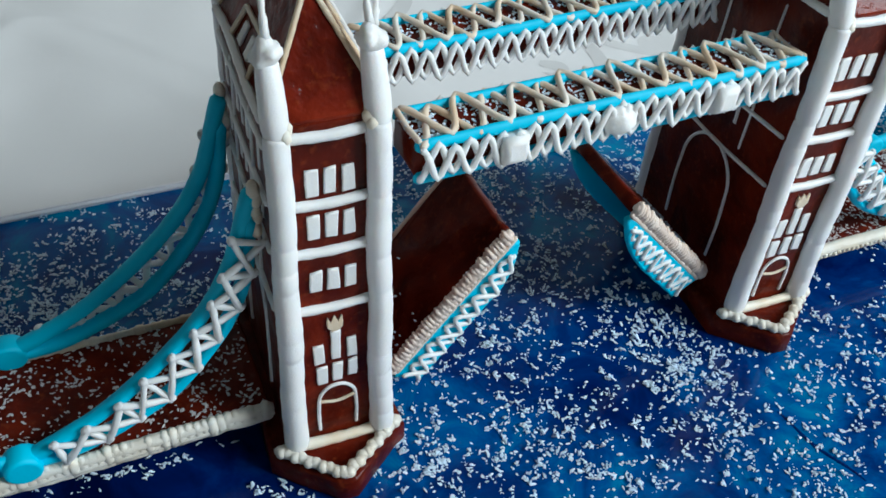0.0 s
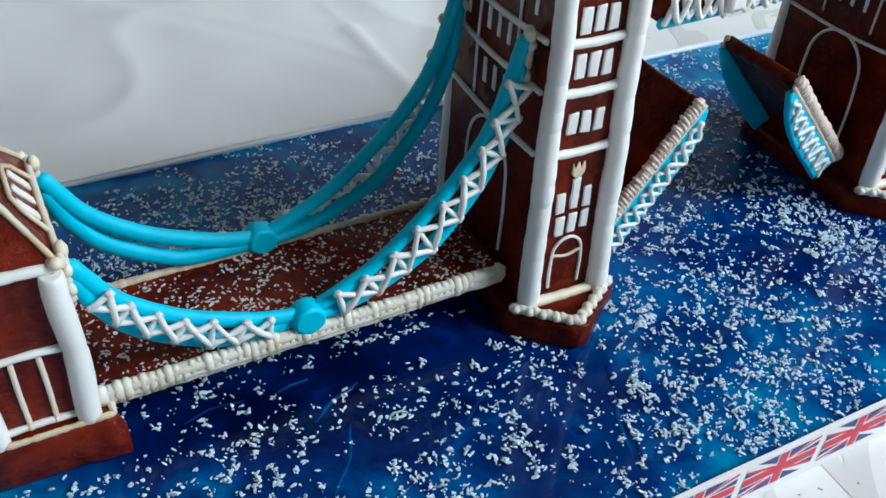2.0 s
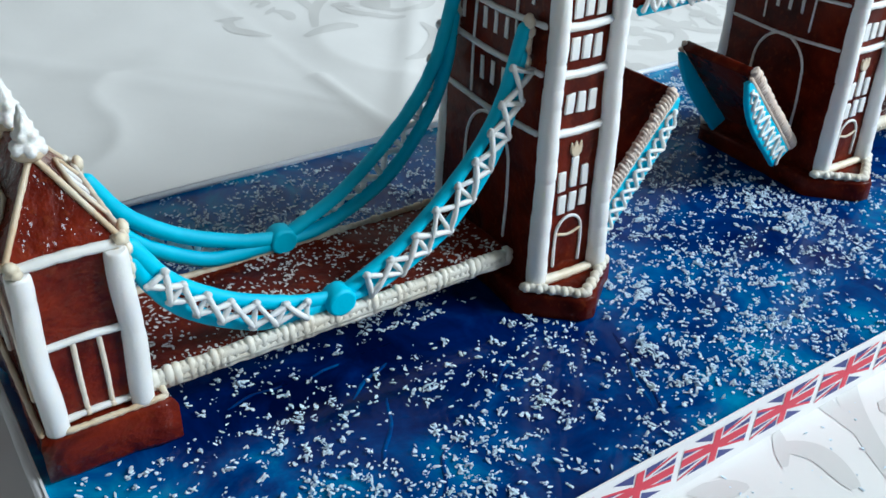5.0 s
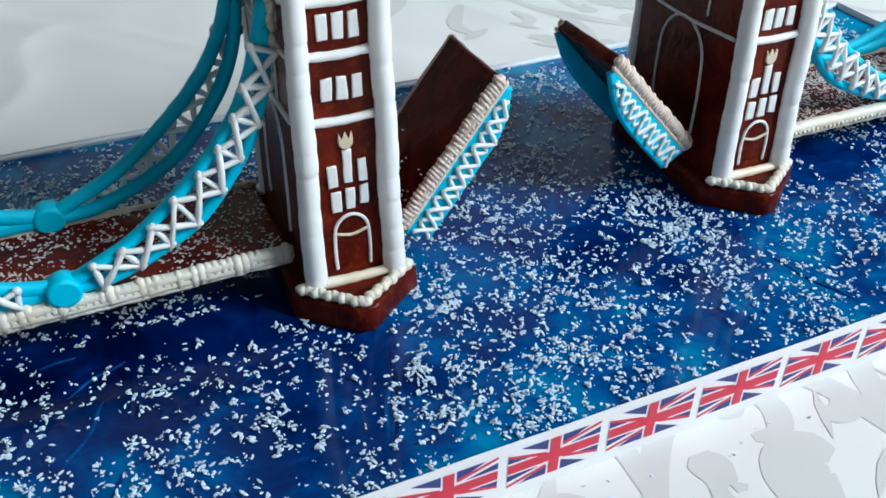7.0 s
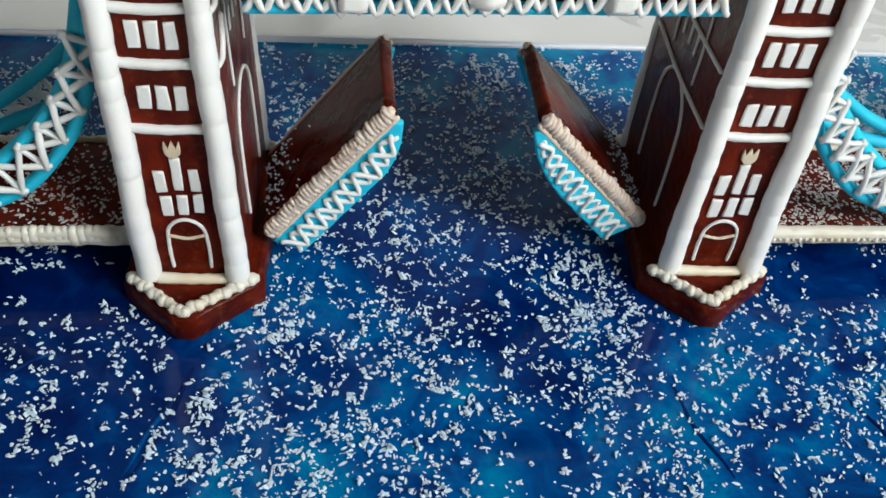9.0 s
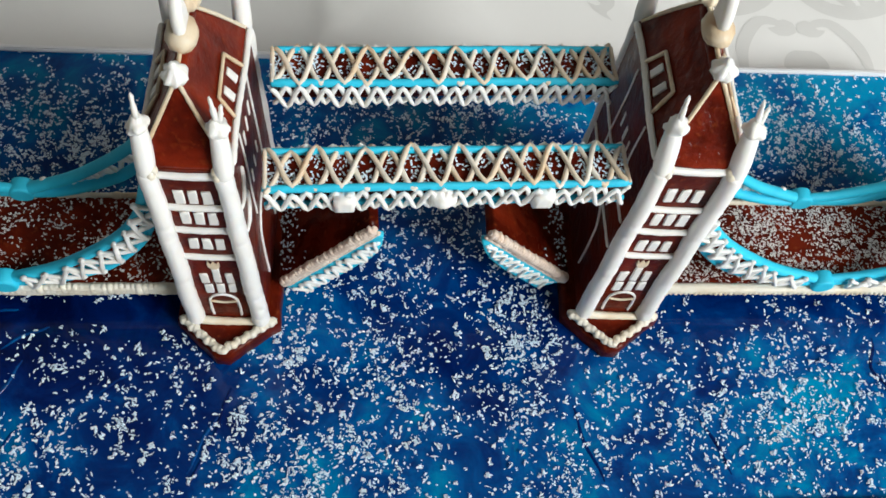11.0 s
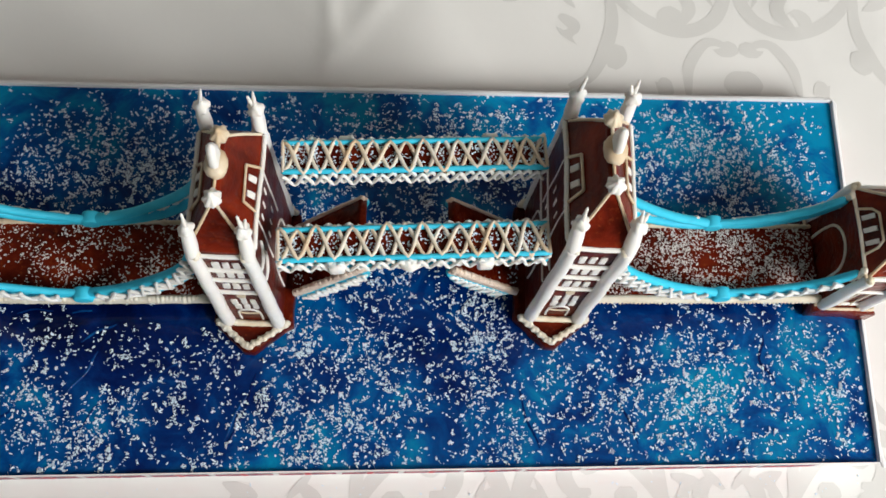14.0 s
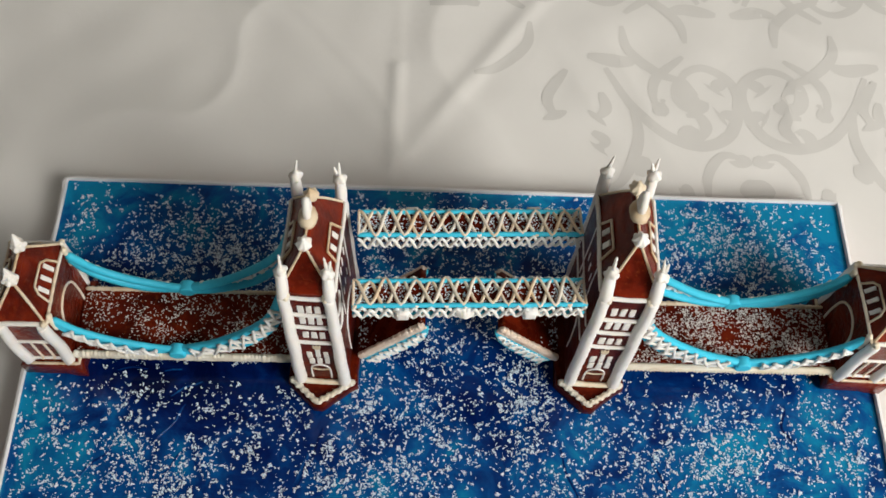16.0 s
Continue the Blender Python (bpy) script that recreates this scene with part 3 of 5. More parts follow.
            path.append((p.x, p.y, 0.0016 + 0.0006 * noise.noise(Vector((i * 0.23, a[1] * 9, 7)))))
        if b is not SE:
            c = Vector(b) * 1.0
            path.append((c.x + (0.0008 if c.x > 0 else -0.0008), c.y + 0.0008, 0.0018))
    path.append((SE[0] + 0.0048, SE[1] - 0.0030, 0.0008))
    tube(s, path, 0.0023, 10, 0.06, 1.0, 0.004)
    part("folded_rim", s, PAPER, board, "soft white folded paper rim")
    # paper border with printed flags on all four sides
    for a, b, rim in ((SW, SE, 0.0045), (SE, NE, 0.005), (NE, NW, 0.0045), (NW, SW, 0.0045)):
        a3, b3 = Vector((*a, 0)), Vector((*b, 0))
        d = (b3 - a3).normalized()
        out = Vector((d.y, -d.x, 0))
        m = facing(a3, d, (0, 0, 1))
        length = (b3 - a3).length
        s = Shape(3)
        n, verts = 40, []
        for i in range(n + 1):
            x = length * i / n
            w = 0.0006 * noise.noise(Vector((x * 30 + rim * 900, 1, 5)))
            for y, z in ((TABLE_Z + 0.0004, 0.0002), (rim + w, 0.0002), (rim + w, 0.0012), (TABLE_Z + 0.0004, 0.0012)):
                verts.append(m @ Vector((x, y, z)))
        s.add(verts, [(4 * i + k, 4 * i + 4 + k, 4 * i + 4 + (k + 1) % 4, 4 * i + (k + 1) % 4) for i in range(n) for k in range(4)])
        border = part("paper_border", s, PAPER, board, "white paper band with printed flags", False)
        count = int(length / 0.05)
        start = 0.0158 if a is SW else (length - count * 0.05) / 2 + 0.025
        flag = None
        for i in range(count):
            x = start + 0.05 * i
            f = Shape()
            union_flag(f, 0.0452, 0.0215)
            ob = part("printed_flag", f, [PAPER, NAVY, RED], border, "red, white and blue printed flag", False)
            ob.matrix_basis = m @ pose(x, -0.0105, 0.00125)
    return board


# ---- towers ----


def star_cap(s, at, r, h, lean=(0, 0), points=6, full=1.0, soft=1.0):
    """A piped star in one piece: a ruffled swirl under a thin spike that leans."""
    seg, turn = points * 4, s.rng.uniform(0, 1)
    profile = [(0.55, -0.5, 0.0), (0.95, -0.3, 0.25), (1.08, -0.02, 0.34), (0.98, 0.3, 0.36), (0.72, 0.55, 0.3), (0.46, 0.8, 0.2), (0.34, 1.0, 0.1)]
    if full > 1.5:
        profile = profile[:4] + [(0.88, 0.55, 0.34), (0.70, 0.85, 0.30), (0.58, 1.1, 0.22)]
    verts, faces, rows = [], [], 0
    for q, z, ruffle in profile:
        for k in range(seg):
            a = 2 * math.pi * k / seg + turn + z * 0.5
            rr = r * q * (1 + soft * ruffle * (math.cos(points * (a - turn - z * 0.5)) * 0.8 + s.rng.uniform(-0.25, 0.25)))
            verts.append((at[0] + rr * math.cos(a), at[1] + rr * math.sin(a), at[2] + r * (z + 0.22 * ruffle * math.cos(points * (a - turn)) + s.rng.uniform(-0.04, 0.04))))
        rows += 1
    for q, z in ((0.26 * full, 0.25), (0.2 * full, 0.55), (0.15 * full, 0.8), (0.05, 1.0)):
        wob = s.rng.uniform(-0.06, 0.06) * r
        for k in range(seg):
            a = 2 * math.pi * k / seg + turn
            verts.append((at[0] + wob + lean[0] * h * z + r * q * math.cos(a), at[1] + lean[1] * h * z + r * q * math.sin(a), at[2] + r * 1.0 + (h - r) * z))
        rows += 1
    for i in range(rows - 1):
        for k in range(seg):
            faces.append((i * seg + k, i * seg + (k + 1) % seg, (i + 1) * seg + (k + 1) % seg, (i + 1) * seg + k))
    faces += [tuple(range(seg))[::-1], tuple(range((rows - 1) * seg, rows * seg))]
    s.add(verts, faces)


def crown(s, m, x, y, w):
    """A little three-pointed crown of icing."""
    pts = [(-0.24, -0.66), (0.24, -0.66), (0.54, -0.3), (0.6, 0.1), (0.52, 0.66), (0.27, 0.06), (0.0, 0.72), (-0.27, 0.06), (-0.52, 0.66), (-0.6, 0.1), (-0.54, -0.3)]
    slab(s, [(x + px * w, y + py * w) for px, py in pts], -0.0003, 0.0014, 0.0004, m, 0.0001, 0.01)


def icing_line(name, pts, r, mat, parent, seed, label=""):
    s = Shape(seed)
    tube(s, pts, r)
    return part(name, s, mat, parent, label)


def arch(m, w, h, base, n=14):
    """Points of a tall round-headed opening on the plane m."""
    pts = [(-w / 2, base), (-w / 2 * 1.04, base + (h - base) * 0.35)]
    spring = h - w * 0.55
    for i in range(n + 1):
        a = math.pi * (1 - i / n)
        pts.append((w / 2 * math.cos(a), spring + (h - spring) * math.sin(a)))
    pts += [(w / 2 * 1.04, base + (h - base) * 0.35), (w / 2, base)]
    return [m @ Vector((x, y, 0.0005)) for x, y in pts]


def build_tower(at, yb, r0, r1, dress, bars, panes, low, taper, draw):
    """A bridge tower as deep as yb, its ridge from r0 to r1; dress says how its west and east faces are piped, bars and panes the heights of its storeys, low how far its lowest windows sit down, taper and draw how far its sides and its rear lean in."""
    t = thing("bridge_tower", at, "dark glazed gingerbread tower with white icing windows and sugar corner columns", "gingerbread tower", "towers of the bridge")
    hw, yf, top = 0.0240, 0.0235, 0.189
    # pier
    s = Shape(5)
    slab(s, [(-0.0062, -0.0026), (0.0020, -0.0030), (0.031, 0.0215), (0.032, yb + 0.001), (0.0, yb + 0.027), (-0.033, yb + 0.001), (-0.032, 0.0215)], -0.0004, 0.0145, 0.0022, None, 0.0006)
    part("pier", s, GINGER, t, "pointed gingerbread pier at the water")
    # walls
    w = 0.006
    for name, c in (("front_wall", [(-hw + w, yf, 0.014), (hw - w, yf, 0.014), (hw - w, yf, top), (-hw + w, yf, top)]),
                    ("back_wall", [(hw - w, yb, 0.014), (-hw + w, yb, 0.014), (-hw + w, yb, top), (hw - w, yb, top)]),
                    ("side_wall", [(hw, yf - 0.001, 0.014), (hw, yb + 0.001, 0.014), (hw, yb + 0.001, top), (hw, yf - 0.001, top)]),
                    ("side_wall", [(-hw, yb + 0.001, 0.014), (-hw, yf - 0.001, 0.014), (-hw, yf - 0.001, top), (-hw, yb + 0.001, top)])):
        s = Shape(len(name))
        panel(s, c, w)
        part(name, s, GINGER, t)
    # hipped roof of four slabs
    e, zr = 0.0005, 0.2280
    q = hw + e
    for c in ([(-q, yf - e, top), (q, yf - e, top), (0.0, r0, zr)], [(q, yb + e, top), (-q, yb + e, top), (0.0, r1, zr)],
              [(q, yf - e, top), (q, yb + e, top), (0.0, r1, zr), (0.0, r0, zr)], [(-q, yb + e, top), (-q, yf - e, top), (0.0, r0, zr), (0.0, r1, zr)]):
        s = Shape(7)
        panel(s, c, 0.005, 0.0014)
        part("roof_panel", s, ROOF, t)
    # corner columns of sugar sticks, each with a turret
    for sx in (-1, 1):
        for y, sy in ((yf - 0.0015, -1), (yb + 0.0015, 1)):
            x = sx * 0.0203
            s = Shape(11 + (sx > 0) * 7 + (sy > 0) * 3)
            sugar_column(s, (x + 0.0002 * sx * sy, y, 0), 0.0165, 0.187, 0.0056, 0.0053, (0.010, 0.021))
            part("corner_column", s, SUGAR, t, "lumpy white sugar column")
            s = Shape(40 + (sx > 0) + 2 * (sy > 0))
            lathe(s, [(0.0034, 0.1832), (0.0046, 0.1850), (0.0055, 0.189), (0.0056, 0.195), (0.0052, 0.203), (0.0047, 0.2095), (0.0038, 0.2115)], (x, y, 0), 18, 0.022, (0, 0.30 if sy < 0 else 0.17), 0.0002)
            part("turret", s, SUGAR, t)
            # cream lumps that glue the turret to its column
            s = Shape(46 + (sx > 0) + 2 * (sy > 0))
            for k in range(3):
                blob(s, (x - sx * (0.0030 + 0.0010 * (k == 1)), y - sy * 0.0020 * (k - 0.8), 0.1868 + 0.0016 * k), 0.0028, 0.0028, 0.0030, 9, 5)
            part("icing_joint", s, IVORY, t, "cream icing lumps at the joint")
            # a ring of piped lumps under a thin ragged spike
            s = Shape(50 + (sx > 0) + 2 * (sy > 0))
            lean = (s.rng.uniform(-0.2, 0.2), 0.2)
            cy, slip = y + (0.0084 if sy < 0 else 0.0048), s.rng.uniform(0, 6.28)
            dabs = [(0.0012 * math.cos(slip), 0.0012 * math.sin(slip), 0.0030, 0.0034)]
            for k in range(6):
                a = slip + 2 * math.pi * k / 6 + s.rng.uniform(-0.25, 0.25)
                dabs.append((0.0046 * math.cos(a), 0.0046 * math.sin(a), s.rng.uniform(-0.0018, 0.0016), s.rng.uniform(0.0020, 0.0031)))
            lumpy(s, (x, cy, 0.2128), 0.0050, dabs)
            top_cap = part("turret_cap", s, WHITE, t, "lumpy piped icing cap")
            for k, h in ((0, 0.0140), (1, 0.0085))[:1 + (sx > 0)]:
                s = Shape(54 + k + (sx > 0) * 2 + (sy > 0) * 4)
                a, o = s.rng.uniform(0, 6.28), 0.0017 * k
                lathe(s, [(0.0021, 0.0), (0.0016, h * 0.25), (0.0018, h * 0.45), (0.0012, h * 0.6), (0.0012, h * 0.85), (0.0006, h)], (x + o * math.cos(a), cy + 0.001 + o * math.sin(a), 0.2175), 8, 0.16, (lean[0] + 0.35 * k * math.cos(a), lean[1] + 0.35 * k * math.sin(a)), 0.0002)
                part("spike", s, WHITE, top_cap, "thin icing spike")
    # front and back: bars, windows, crown, door
    for m, seed in ((facing((0, yf, 0), (1, 0, 0), (0, 0, 1)), 60), (facing((0, yb, 0), (-1, 0, 0), (0, 0, 1)), 80)):
        for i, z in enumerate(bars):
            s = Shape(seed + i)
            sag = 0.0006
            tube(s, [m @ Vector((-0.0165, z, 0.0004)), m @ Vector((0, z - sag, 0.0006)), m @ Vector((0.0165, z + 0.0004, 0.0004))], 0.0022, 8)
            part("icing_bar", s, WHITE, t)
        for z, h in zip(panes, (0.0116, 0.0112, 0.0108)):
            for x in (-0.0074, 0.0001, 0.0076):
                s = Shape(int(seed + x * 9000 + z * 900))
                icing_pane(s, m, x, z, 0.0053, h)
                part("icing_window", s, WHITE, t)
        for x, z, h, wd in ((-0.0075, 0.0732, 0.0115, 0.0050), (0.0, 0.0772, 0.0170, 0.0044), (0.0072, 0.0742, 0.0118, 0.0046), (-0.0068, 0.0597, 0.0108, 0.0050), (0.0004, 0.0605, 0.0108, 0.0050), (0.0076, 0.0614, 0.0102, 0.0046)):
            z -= low
            s = Shape(int(seed + x * 9000 + z * 900))
            icing_pane(s, m, x, z, wd, h)
            part("icing_window", s, WHITE, t)
        s = Shape(seed)
        crown(s, m, 0.0, 0.0905 - low, 0.0062)
        part("icing_crown", s, CREAM, t, "small cream icing crown")
        icing_line("icing_door", arch(m, 0.0170, 0.0517 - low, 0.0225), 0.0009, WHITE, t, seed, "thin arched door outline in white icing")
        s = Shape(seed + 2)
        tube(s, [m @ Vector((-0.0075, 0.042 - low, 0.0006)), m @ Vector((0, 0.0405 - low, 0.0006)), m @ Vector((0.0075, 0.0425 - low, 0.0006))], 0.0008)
        part("door_transom", s, CREAM, t)
    # piped border on the pointed pier end, front and back
    for k, ys in ((1, lambda y: y), (-1, lambda y: yf + yb - y)):
        s = Shape(90 + k)
        a, b, c = (-0.0288, ys(0.0215), 0.0168), (0.0278, ys(0.0215), 0.0168), (-0.0026, ys(0.0006), 0.0160)
        tube(s, [a, ((a[0] + b[0]) / 2, a[1] - 0.001 * k, 0.0168), b], 0.0026, 9, 0.15)
        for end, n in ((a, 10), (b, 11)):
            tube(s, [end, c], 0.0023)
            for i in range(n):
                p = Vector(end).lerp(Vector(c), (i + 0.5) / n)
                blob(s, (p.x, p.y + (0.0007 if i % 2 else -0.0006), p.z + s.rng.uniform(-0.0003, 0.0003)), s.rng.uniform(0.0026, 0.0032), s.rng.uniform(0.0024, 0.0031), s.rng.uniform(0.0025, 0.0029), 9, 6)
        part("pier_border", s, IVORY, t, "cream piped icing border")
    # sides: bars, dividing lines, windows, great arch
    for sgn in (-1, 1):
        m = facing((sgn * hw, (yf + yb) / 2, 0), (0, sgn, 0), (0, 0, 1))
        half, sd = (yb - yf) / 2 - 0.004, 120 + 40 * (sgn > 0)
        style = dress[sgn > 0]
        if style == "hooked":
            for i, z in enumerate(bars[1:3]):
                s = Shape(sd + i)
                tube(s, [m @ Vector((-half - 0.003, z - 0.001, 0.0006)), m @ Vector((-half + 0.004, z - 0.002, 0.0010)), m @ Vector((-half + 0.011, z + 0.003, 0.0008)), m @ Vector((-half + 0.014, z + 0.011, 0.0005))], 0.0014, 8)
                part("icing_hook", s, WHITE, t, "white icing line curling round the corner")
        else:
            for i, z in enumerate(bars[1:] + (0.179,) if style == "full" else bars[2:]):
                s = Shape(sd + i)
                tube(s, [m @ Vector((-half, z + 0.001, 0.0005)), m @ Vector((0, z - 0.001, 0.0005)), m @ Vector((half, z + 0.0008, 0.0003))], 0.0016 if style == "full" else 0.0011, 7)
                part("icing_bar", s, WHITE, t)
        for x in (-0.019, 0.019):
            s = Shape(sd + 7)
            tube(s, [m @ Vector((x, 0.104, 0.0005)), m @ Vector((x * 1.03, 0.13, 0.0005)), m @ Vector((x * 0.97, 0.157, 0.0005)), m @ Vector((x, 0.182, 0.0003))], 0.0009 if style == "full" else 0.0007)
            part("icing_divider", s, WHITE, t)
        rows = {"full": ((0.1690, 0.0125), (0.1458, 0.0110), (0.1195, 0.0120)), "plain": ((0.1500, 0.0110), (0.1195, 0.0120)), "hooked": ((0.1660, 0.0100), (0.1300, 0.0100))}[style]
        for z, h in rows:
            for x in ((-0.031, -0.010, 0.0, 0.010, 0.031) if z > 0.14 and style == "full" else (-0.010, 0.0, 0.010)):
                s = Shape(int(sd + x * 900 + z * 900))
                icing_pane(s, m, x, z, 0.0030 if style == "full" else 0.0022, h, 0.0008)
                part("icing_window", s, WHITE, t)
        icing_line("icing_arch", arch(m, 0.042, 0.0975, 0.033), 0.0009, WHITE, t, sd, "thin white icing line of a tall arch")
        # dormer outline and panes on the roof slope
        up = Vector((-sgn * q, 0, zr - top)).normalized()
        rm = facing((sgn * q, (yf + yb) / 2, top), (0, sgn, 0), up)
        s = Shape(sd + 9)
        tube(s, [rm @ Vector((-half, 0.0008, 0.001)), rm @ Vector((-half * 0.45, 0.0022, 0.001)), rm @ Vector((half * 0.45, 0.001, 0.001)), rm @ Vector((half, 0.0014, 0.001))], 0.0020)
        part("eave_line", s, WHITE, t)
        s = Shape(sd + 10)
        lines = [(-0.0165, 0.002), (-0.0135, 0.017), (0.0135, 0.018), (0.0175, 0.002)]
        for a, b in zip(lines, lines[1:]):
            tube(s, [rm @ Vector((*a, 0.001)), rm @ Vector((*b, 0.001))], 0.0012)
        part("dormer_outline", s, CREAM, t, "cream icing dormer outline on the roof")
        for x in (-0.006, 0.006):
            s = Shape(sd + 11)
            icing_pane(s, rm, x, 0.0095, 0.0050, 0.0085)
            part("icing_window", s, WHITE, t)
    # hips, ridge line, stars and the middle finial
    z = 0.0010
    for sx in (-1, 1):
        for yc, yr in ((yf, r0), (yb, r1)):
            s = Shape(int(300 + sx + yc * 1000))
            tube(s, [(sx * hw * 0.92, yc + (0.003 if yc < 0.05 else -0.003), top + 0.003), (sx * hw * 0.5, (yc + yr) / 2, (top + zr) / 2 + z), (0, yr, zr + z)], 0.0012)
            part("hip_line", s, CREAM, t)
    icing_line("ridge_line", [(0, r0, zr + z), (0, (r0 + r1) / 2, zr + z), (0, r1, zr + z)], 0.0012, CREAM, t, 330)
    for y, k in ((r0, 1), (r1, 2)):
        s = Shape(340 + k)
        star_cap(s, (0, y, zr + 0.0034), 0.0064, 0.0085, (0, 0), 7, 1.3, 0.42)
        part("ridge_star", s, CREAM if k == 2 else WHITE, t, "piped icing star on the roof ridge")
    s = Shape(350)
    mid = (r0 + r1) / 2 + 0.001
    blob(s, (0.0005, mid, zr + 0.0045), 0.0090, 0.0112, 0.0064, 14, 8, None, 0.06)
    base = part("finial_base", s, CREAM, t, "round cream icing base on the ridge")
    s = Shape(351)
    outline = [(-0.0045, -0.004), (0.0045, -0.004), (0.0062, 0.001), (0.0060, 0.007), (0.0042, 0.0125), (0.0010, 0.0170), (-0.0030, 0.0130), (-0.0054, 0.007), (-0.0060, 0.001)]
    slab(s, [(1.25 * px, 1.2 * py) for px, py in outline], -0.0036, 0.0036, 0.0030, facing((0.0005, mid + 0.001, zr + 0.009), (0, 1, 0), (0, 0, 1)), 0.0004, 0.003)
    part("finial_leaf", s, WHITE, base, "leaf-shaped icing finial")
    # the walls draw in slightly towards the top
    for ob in t.children_recursive:
        for v in ob.data.vertices:
            v.co.x *= 1 - taper * max(0.0, v.co.z)
            v.co.y -= draw * max(0.0, v.co.z) * (v.co.y - yf) / (yb - yf)
    return t


# ---- gatehouses ----
def build_gatehouse(at):
    g = thing("gatehouse", at, "small hipped gingerbread gatehouse with white sugar columns on a brown base", "gingerbread house", "gatehouses of the bridge")
    hw, yf, yb, z0, top = 0.0212, 0.0345, 0.1085, 0.0245, 0.1025
    s = Shape(3)
    slab(s, [(-0.0252, 0.0292), (0.0010, 0.0280), (0.0286, 0.0268), (0.0272, 0.0420), (0.0280, 0.114), (-0.0250, 0.114)], -0.0004, z0, 0.0034, None, 0.0013)
    part("base", s, LIT_GINGER, g, "rough brown gingerbread base block")
    w = 0.006
    for name, c in (("front_wall", [(-hw + w, yf, z0), (hw - w, yf, z0), (hw - w, yf, top), (-hw + w, yf, top)]),
                    ("back_wall", [(hw - w, yb, z0), (-hw + w, yb, z0), (-hw + w, yb, top), (hw - w, yb, top)]),
                    ("side_wall", [(hw, yf - 0.001, z0), (hw, yb + 0.001, z0), (hw, yb + 0.001, top), (hw, yf - 0.001, top)]),
                    ("side_wall", [(-hw, yb + 0.001, z0), (-hw, yf - 0.001, z0), (-hw, yf - 0.001, top), (-hw, yb + 0.001, top)])):
        s = Shape(len(name))
        panel(s, c, w)
        part(name, s, LIT_GINGER, g)
    q, zr, r0, r1 = hw + 0.001, 0.1335, 0.0575, 0.0885
    for c in ([(-q, yf - 0.001, top), (q, yf - 0.001, top), (0.0, r0, zr)], [(q, yb + 0.001, top), (-q, yb + 0.001, top), (0.0, r1, zr)],
              [(q, yf - 0.001, top), (q, yb + 0.001, top), (0.0, r1, zr), (0.0, r0, zr)], [(-q, yb + 0.001, top), (-q, yf - 0.001, top), (0.0, r0, zr), (0.0, r1, zr)]):
        s = Shape(9)
        panel(s, c, 0.005, 0.0012)
        part("roof_panel", s, LIT_GINGER, g)
    for sx in (-1, 1):
        for y in (yf - 0.0015, yb + 0.0015):
            s = Shape(int(20 + sx + y * 300))
            sugar_column(s, (sx * 0.0182, y, 0), z0 - 0.001, 0.1005, 0.0051, 0.0049, (0.030, 0.044), 0.92, 0.0007)
            part("corner_column", s, SUGAR, g, "slightly bent white sugar column")
            s = Shape(int(26 + sx + y * 300))
            for k in range(4):
                blob(s, (sx * (0.0192 + s.rng.uniform(-0.0022, 0.0022)), y + s.rng.uniform(-0.002, 0.002), 0.1012 + 0.0011 * k), 0.0028, 0.0028, 0.0024, 9, 5, None, 0.14)
            part("corner_lump", s, IVORY, g, "cream icing lump under the eave")
    for m, sd in ((facing((0, yf, 0), (1, 0, 0), (0, 0, 1)), 400), (facing((0, yb, 0), (-1, 0, 0), (0, 0, 1)), 430)):
        for name, z, x, r, mat in (("eave_bar", 0.1025, 0.0200, 0.0023, WHITE), ("window_head", 0.0645, 0.0145, 0.0017, WHITE), ("foot_bar", 0.0275, 0.0145, 0.0016, WHITE)):
            s = Shape(sd + int(z * 1000))
            tube(s, [m @ Vector((-x, z, 0.0006)), m @ Vector((0, z + 0.0006, 0.0008)), m @ Vector((x, z - 0.0003, 0.0006))], r, 8)
            part(name, s, mat, g)
        for x in (-0.0045, 0.0055):
            s = Shape(sd + 3)
            tube(s, [m @ Vector((x, 0.064, 0.0006)), m @ Vector((x * 1.05, 0.046, 0.0006)), m @ Vector((x, 0.0285, 0.0006))], 0.0011)
            blob(s, m @ Vector((x, 0.0280, 0.0012)), 0.0017, 0.0017, 0.0017)
            part("mullion", s, MIXED, g)
    s = Shape(460)
    for c in ([(-0.0150, yf - 0.0048, z0 + 0.0004), (0.0262, yf - 0.0052, z0 + 0.0002)], [(0.0265, yf - 0.005, z0 + 0.0004), (0.0262, 0.05, z0 + 0.0006)], [(-0.0240, yf - 0.002, z0 + 0.0006), (-0.0240, 0.112, z0 + 0.0006)]):
        tube(s, [c[0], Vector(c[0]).lerp(Vector(c[1]), 0.5), c[1]], 0.0014, 7, 0.2)
    part("foot_line", s, CREAM, g)
    for sgn in (-1, 1):
        m = facing((sgn * hw, (yf + yb) / 2, 0), (0, sgn, 0), (0, 0, 1))
        icing_line("icing_arch", arch(m, 0.040, 0.081, 0.0285), 0.0012, MIXED, g, 470, "cream icing line of a round arch")
        up = Vector((-sgn * q, 0, zr - top)).normalized()
        rm = facing((sgn * q, (yf + yb) / 2, top), (0, sgn, 0), up)
        s = Shape(480)
        tube(s, [rm @ Vector((-0.037, 0.001, 0.001)), rm @ Vector((0, 0.002, 0.001)), rm @ Vector((0.037, 0.001, 0.001))], 0.0015)
        part("eave_line", s, MIXED, g)
        s = Shape(481)
        lines = [(-0.019, 0.002), (-0.016, 0.0135), (-0.011, 0.0185), (0.011, 0.0185), (0.016, 0.0135), (0.019, 0.002)]
